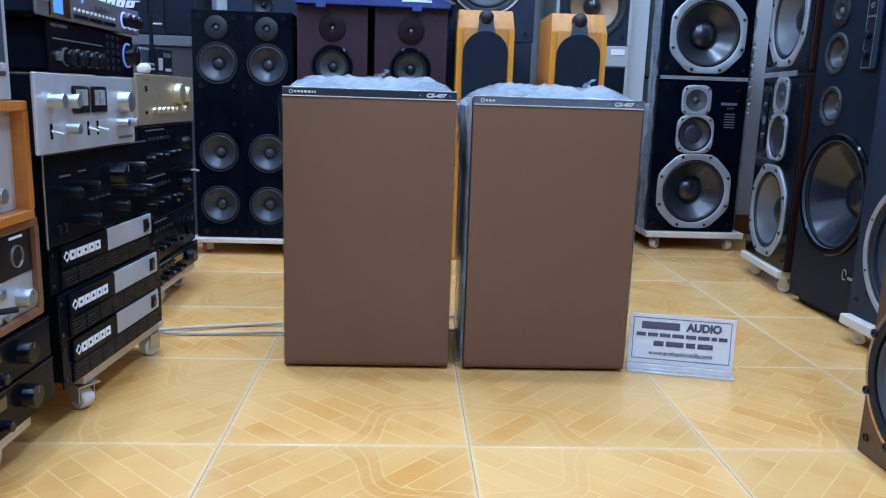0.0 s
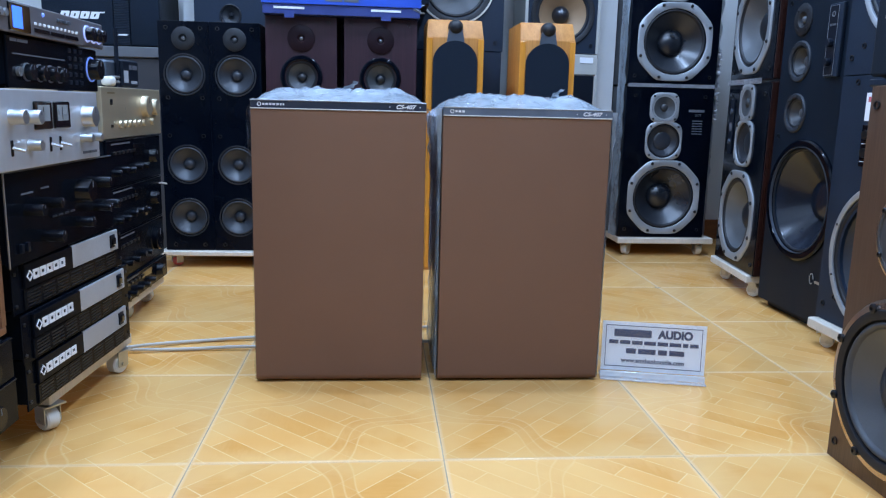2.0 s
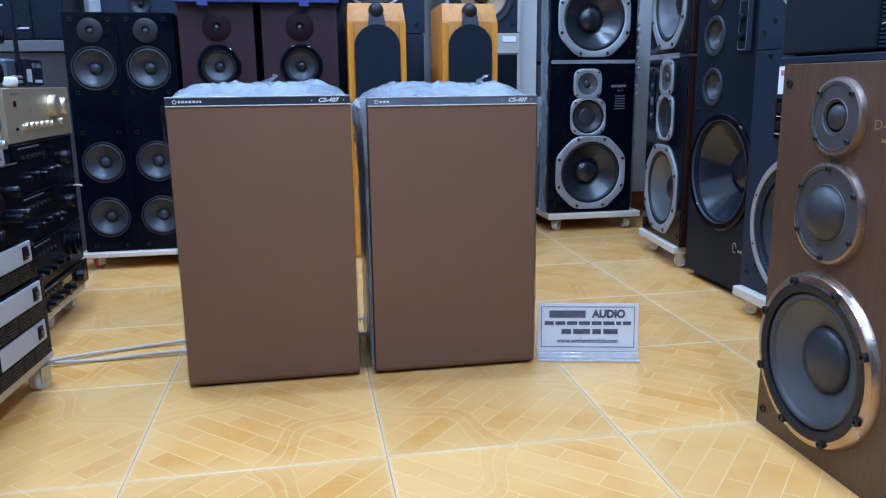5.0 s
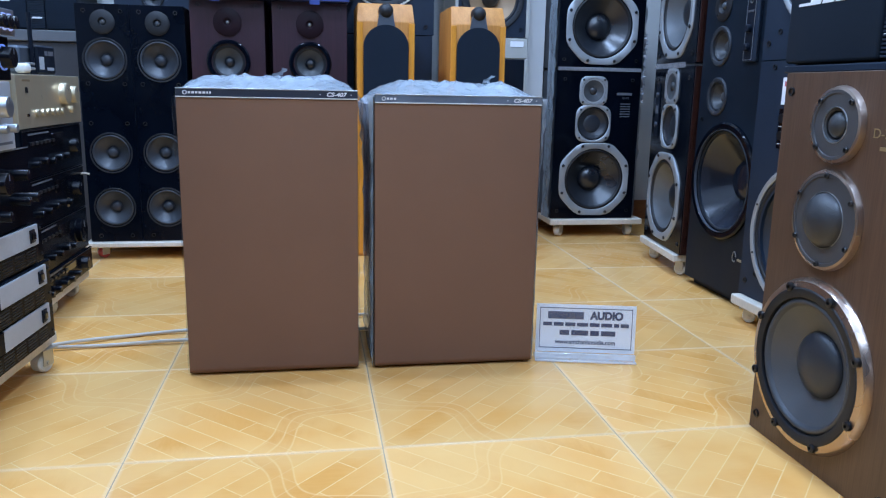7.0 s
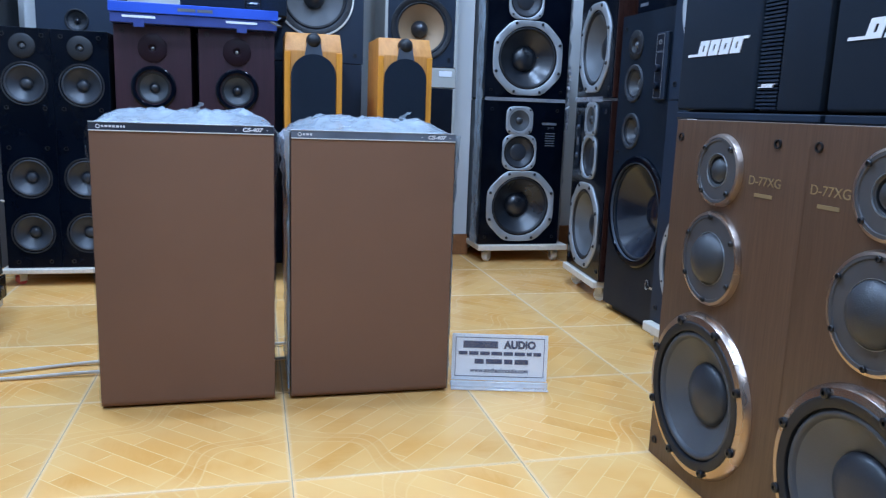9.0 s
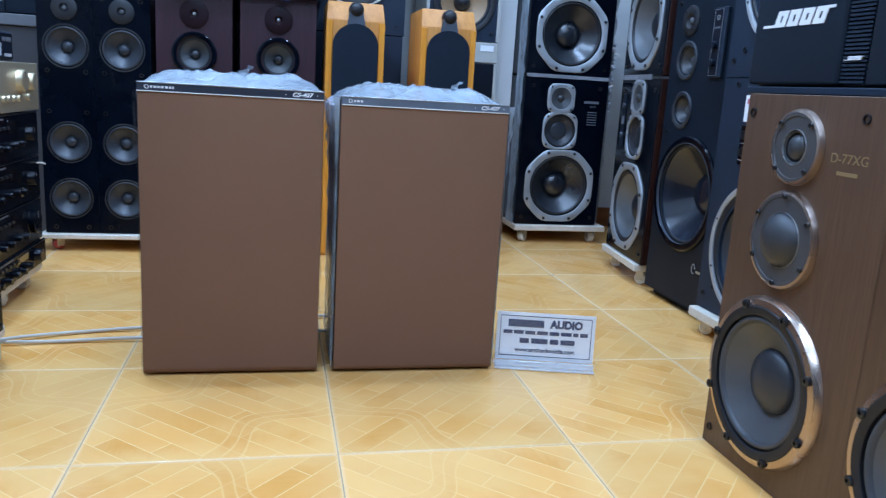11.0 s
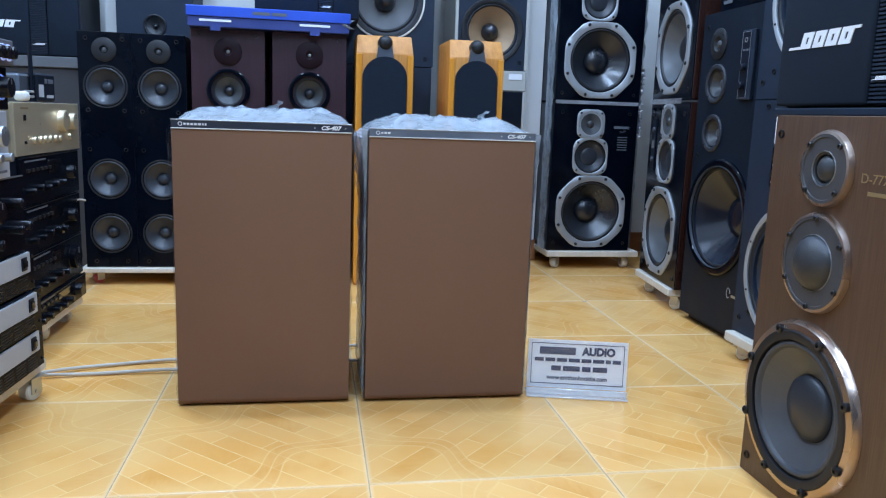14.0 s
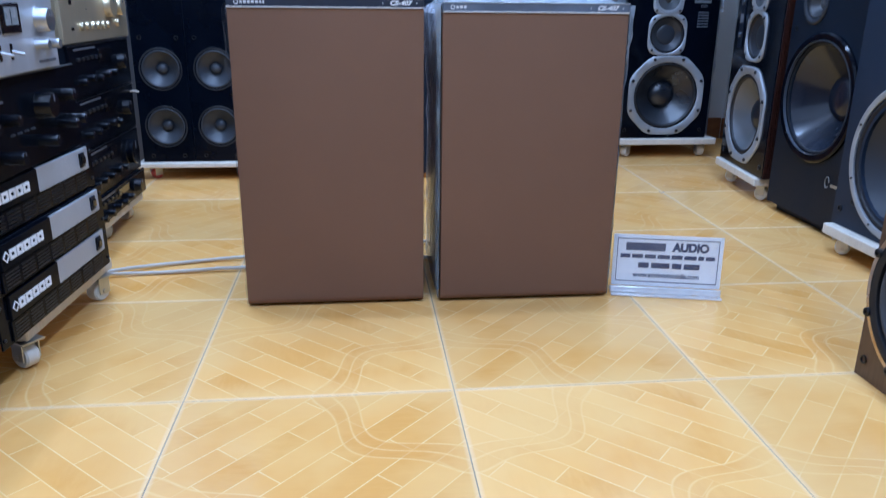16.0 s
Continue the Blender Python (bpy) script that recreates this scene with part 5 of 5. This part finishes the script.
for r0 in range(5):
    for c0 in range(3):
        part("button", box(0.045 + c0 * 0.026, 0.059 + c0 * 0.026, -0.008, -0.0055, 0.012 + r0 * 0.015, 0.020 + r0 * 0.015, 0.001), "black", a)
bars(a, "maker_mark", -0.175, -0.115, 0.078, 0.005, "grey_ink", -0.0066, 2, 1)
bars(a, "small_print", -0.17, 0.03, 0.056, 0.0022, "grey_ink", -0.0066, 9, 3)
part("jack", lathe([(0.008, 0), (0.008, -0.005), (0.005, -0.005), (0.0045, 0.002), (0, 0.002)], 16, -0.155, 0.028, -0.006), "alu", a, "", True)

a = amp("rack_processor", "silver rack unit with a blue display and lit knobs", -0.612, 1.542, 0.7290, 89, 0.440, 0.052, 0.28, "rack_face")
ds = part("display_frame", box(-0.180, -0.108, -0.009, -0.0055, 0.004, 0.048, 0.001), "glass_dark", a)
part("display", box(-0.170, -0.138, -0.0098, -0.009, 0.009, 0.043), "lcd", ds, "lit blue display")
for i in range(11):
    part("indicator", box(-0.090 + i * 0.017, -0.085 + i * 0.017, -0.009, -0.0055, 0.020, 0.025, 0.0008), "white_ink", a)
for i in range(5):
    part("button", box(0.000 + i * 0.012, 0.007 + i * 0.012, -0.010, -0.0055, 0.034, 0.040, 0.0008), "alu_dark", a)
for i in range(3):
    part("slot", box(-0.090 + i * 0.062, -0.034 + i * 0.062, -0.0075, -0.0055, 0.008, 0.015), "glass_dark", a)
for kx in (0.136, 0.166, 0.194):
    k = knob(a, kx, 0.026, 0.0125, 0.024, "knob_black", "black_knob")
    part("light_ring", lathe([(0.0165, 0), (0.0165, -0.002), (0.0135, -0.002), (0.0135, 0)], 22, kx, 0.026, -0.006), "led_white", k, "white light ring")
part("power_led", lathe([(0.004, 0), (0.003, -0.002), (0, -0.0025)], 12, -0.055, 0.040, -0.006), "led", a)
for i in range(2):
    part("knob", lathe([(0.006, 0), (0.006, -0.006), (0, -0.006)], 14, -0.193 - i * 0.015, 0.030, -0.006), "alu", a, "", True)

# second stack: gold amplifier over black ones
platform(-0.712, 2.290, 89, 0.43, 0.40, "cream board on casters under a stack of black amplifiers", 0.052, 0.078, ((-0.02, 0.04), (0.18, 0.04), (-0.18, 0.34), (0.18, 0.34)))


def black_amp(z, h, seed, label, y=2.287, x=-0.715, w=0.450, big=0.019):
    a = amp("stereo_amplifier", label, x, y, z, 89, w, h, 0.36, "amp_black", group="stacked black amplifiers")
    rng = random.Random(seed)
    knob(a, w * 0.30, h * 0.52, min(big, h * 0.3), 0.030, "knob_black", "volume_knob")
    for i in range(5):
        knob(a, -w * 0.38 + i * w * 0.125, h * rng.choice((0.30, 0.34)), 0.0088, 0.030, "knob_black", "black_knob")
    for i in range(6):
        part("button", box(-w * 0.40 + i * 0.030, -w * 0.40 + 0.018 + i * 0.030, -0.011, -0.0055, h * 0.68, h * 0.68 + 0.008, 0.001), "screw", a)
    part("window", box(-w * 0.05, w * 0.16, -0.008, -0.0055, h * 0.58, h * 0.86, 0.001), "glass_dark", a)
    part("top_trim", box(-w / 2, w / 2, -0.0075, -0.0055, h - 0.0045, h - 0.003), "screw", a)
    bars(a, "small_print", -w * 0.42, -w * 0.1, h * 0.90, 0.004, "grey_ink", -0.0066, 4, seed)
    return a


black_amp(0.0785, 0.070, 1, "low black tuner with round knobs at the bottom of a stack", x=-0.708)
black_amp(0.149, 0.125, 2, "black stereo amplifier in a stack", big=0.034)
black_amp(0.2745, 0.125, 3, "black stereo amplifier in a stack, with a yellow sticker")
black_amp(0.400, 0.125, 4, "black stereo amplifier under a gold one", y=2.290)
part("sticker", box(0.060, 0.075, -0.0078, -0.0062, 0.02, 0.045), "gold_ink", bpy.data.objects["stereo_amplifier.002"], "yellow sticker")
a = amp("gold_amplifier", "champagne gold amplifier on a stack of black ones", -0.722, 2.305, 0.5255, 89, 0.485, 0.135, 0.36, "gold_face", "gold_face", 0.010)
knob(a, 0.085, 0.085, 0.030, 0.034, "gold_face", "gold_knob")
knob(a, 0.165, 0.083, 0.024, 0.034, "gold_face", "gold_knob")
for i in range(6):
    knob(a, -0.12 + i * 0.038, 0.038, 0.0095, 0.018, "gold_face", "gold_knob")
knob(a, 0.15, 0.040, 0.010, 0.018, "gold_face", "gold_knob")
part("power_button", box(-0.185, -0.175, -0.014, -0.0095, 0.088, 0.103, 0.001), "glass_dark", a)
part("standby_button", box(-0.186, -0.174, -0.013, -0.0095, 0.030, 0.038, 0.001), "glass_dark", a)
bars(a, "maker_mark", -0.20, -0.15, 0.119, 0.005, "gold_ink", -0.0106, 1)

rt = thing("network_box", "small black box with labels and aerial on the gold amplifier", "router", -0.726, 2.335, 0.6625, 84)
part("case", box(-0.055, 0.055, 0.0, 0.11, 0.0, 0.075, 0.005), "black", rt)
part("label", box(-0.045, -0.018, -0.001, 0.001, 0.012, 0.045), "panel_grey", rt)
part("label", box(0.000, 0.040, -0.001, 0.001, 0.010, 0.018), "panel_grey", rt)
bars(rt, "small_print", -0.01, 0.04, 0.055, 0.012, "grey_ink", -0.0006, 2)
part("aerial", tube([(-0.075, 0.005, 0.0), (-0.075, 0.005, 0.155)], 0.006), "black", rt)
part("grey_unit", box(-0.13, -0.062, 0.012, 0.10, 0.0, 0.070, 0.006), "alu_dark", rt)
pg = thing("white_adapter", "white plastic plug adapter lying on the gold amplifier", "adapter", -0.704, 2.15, 0.6625, 89)
part("body", box(-0.024, 0.016, 0.006, 0.034, 0, 0.024, 0.008, 3), "white_plastic", pg, "", True)
for pz in (0.012, 0.024):
    part("pin", tube([(0.016, 0.022, pz), (0.062, 0.016, pz)], 0.0032), "steel", pg)

# third stack, nearest on this side
NX, NY = -0.640, 1.108
platform(NX - 0.010, NY - 0.018, 90, 0.40, 0.40, "cream board on casters under a stack of old amplifiers", 0.056, 0.086)
black_amp(0.0865, 0.078, 7, "low black amplifier with round knobs", NY + 0.004, NX, 0.45)
black_amp(0.165, 0.072, 8, "black amplifier with fluted knobs", NY, NX, 0.45)
a = thing("receiver", "old receiver in a pale walnut case with a black dial", "receiver", -0.642, 1.085, 0.245, 90)
cb = box(-0.235, 0.235, -0.012, 0.33, 0.0, 0.014, 0.002)
box(-0.235, 0.235, -0.012, 0.33, 0.150, 0.164, 0.002, 1, cb)
box(-0.235, -0.221, -0.012, 0.33, 0.014, 0.150, 0, 1, cb)
box(0.221, 0.235, -0.012, 0.33, 0.014, 0.150, 0, 1, cb)
part("case", cb, "walnut_case", a, "pale walnut case")
for fx in (-0.19, 0.19):
    part("foot", box(fx - 0.015, fx + 0.015, 0.03, 0.06, -0.0075, 0.0), "rubber", a)
part("lower_face", box(-0.220, 0.220, -0.004, 0.02, 0.0145, 0.078, 0.001), "silver_face", a)
part("dial_glass", box(-0.220, 0.220, -0.006, 0.02, 0.0785, 0.1495, 0.001), "glass_dark", a)
part("dial_ring", lathe([(0.018, 0), (0.018, -0.002), (0.0165, -0.002), (0.0165, 0)], 30, 0.172, 0.110, -0.006), "alu", a)
bars(a, "maker_mark", 0.150, 0.19, 0.141, 0.004, "white_ink", -0.0066, 1)
for kx, kz, r in ((0.175, 0.042, 0.016), (0.05, 0.042, 0.016)):
    knob(a, kx, kz, r, 0.034, "alu", "silver_knob", y=-0.004)
for kx, kz in ((0.12, 0.062), (0.125, 0.024), (0.09, 0.062)):
    part("jack", lathe([(0.008, 0), (0.008, -0.006), (0.005, -0.006), (0.004, 0), (0, 0)], 14, kx, kz, -0.004), "alu", a, "", True)
part("lever", tube([(0.09, -0.004, 0.040), (0.115, -0.03, 0.040)], 0.005), "black", a, "", True)
a = thing("boxed_amplifier", "silver amplifier in a deep orange oak case", "amplifier", -0.631, 1.059, 0.4105, 90)
cb = box(-0.235, 0.235, -0.010, 0.34, 0.0, 0.016, 0.002)
box(-0.235, 0.235, -0.010, 0.34, 0.170, 0.186, 0.002, 1, cb)
box(-0.235, -0.219, -0.010, 0.34, 0.016, 0.170, 0, 1, cb)
box(0.219, 0.235, -0.010, 0.34, 0.016, 0.170, 0, 1, cb)
part("case", cb, "oak_case", a, "orange oak case")
part("faceplate", box(-0.218, 0.218, 0.010, 0.30, 0.0165, 0.1695, 0.001), "silver_face", a)
for fx in (-0.19, 0.19):
    part("foot", box(fx - 0.015, fx + 0.015, 0.03, 0.06, -0.0010, 0.0), "rubber", a)
knob(a, 0.16, 0.045, 0.012, 0.022, "alu", "silver_knob", y=0.010)
knob(a, 0.08, 0.105, 0.026, 0.028, "alu", "silver_knob", y=0.010)
part("window", box(0.12, 0.15, 0.006, 0.0095, 0.075, 0.10), "glass_dark", a)
a = amp("silver_tuner", "old silver tuner on an oak-cased amplifier", -0.627, 1.037, 0.597, 90, 0.42, 0.170, 0.32, "silver_face")
part("dark_panel", box(0.10, 0.195, -0.009, -0.0055, 0.035, 0.150, 0.001), "alu_dark", a)
for i in range(5):
    part("key", box(0.110 + i * 0.016, 0.121 + i * 0.016, -0.014, -0.0085, 0.042, 0.054, 0.001), "silver_face", a)
knob(a, 0.05, 0.09, 0.022, 0.026, "alu", "silver_knob")

# cables on the floor
for k, (rise, end) in enumerate(((0.118, 2.22), (0.030, 2.06))):
    pts = []
    for i in range(29):
        u = i / 28
        x = -0.72 + 1.05 * u
        a1 = min(1.0, u / 0.36)
        pts.append((x, 1.940 + 0.004 * k + rise * math.sin(a1 * math.pi / 2) + (end - 1.940 - rise) * max(0.0, (u - 0.36) / 0.64) ** 1.3, 0.0056 + 0.002 * (1 + math.sin(i * 0.7 + k))))
    ob = part("cable", tube(pts, 0.0043, 8), "cable", None, "", True)
    tagged(ob, "white cable lying across the tiles", "cable", "white cables")

lead = part("lead_end", tube([(-0.716, 2.490, 0.372), (-0.700, 2.491, 0.376), (-0.692, 2.494, 0.375), (-0.684, 2.499, 0.372)], 0.0026, 8), "cable", None, "", True)
tagged(lead, "short white lead sticking out of a stacked amplifier", "cable")

# Small piece of film put in to make the bright glint at a tile corner.
scrap = part("film_scrap", twist(0.0, 0.0, 0.0, 5, 0.012), "film", None, "", True)
scrap.matrix_world = pose(0.985, 2.67, 0.003, 75, 0, 20)
tagged(scrap, "small piece of clear film in place of a glint on the tiles", "scrap")

# ---- floor: bedding and tiles ----
floor = part("floor", box(RX0 - 0.12, RX1 + 0.12, RY0 - 0.12, RY1 + 0.12, -0.10, -0.0012), "grout")
tagged(floor, "floor of glossy ochre tiles printed with slanting planks", "floor", kind="structure")
T, GX, GY = 0.45, 0.10, 1.34
tb = bmesh.new()
half = T / 2 - 0.0008
box(-half, half, -half, half, -0.0085, 0.0, 0.0008, 1, tb)
tile_mesh = bpy.data.meshes.new("tile")
tb.to_mesh(tile_mesh)
tb.free()
tile_mesh.materials.append(M["tile"])
rng = random.Random(5)
for i in range(-5, 4):
    for j in range(-9, 6):
        x0, y0 = GX + (i + 0.5) * T, GY + (j + 0.5) * T
        if x0 < RX0 - 0.2 or x0 > RX1 + 0.2 or y0 > RY1 + 0.2 or y0 < RY0 - 0.2:
            continue
        ob = new("tile", tile_mesh)
        ob.parent = floor
        ob.matrix_local = pose(x0, y0, rng.uniform(-0.0003, 0.0), 0, 0, 90 * ((i + j) % 2) + 180 * rng.randint(0, 1))
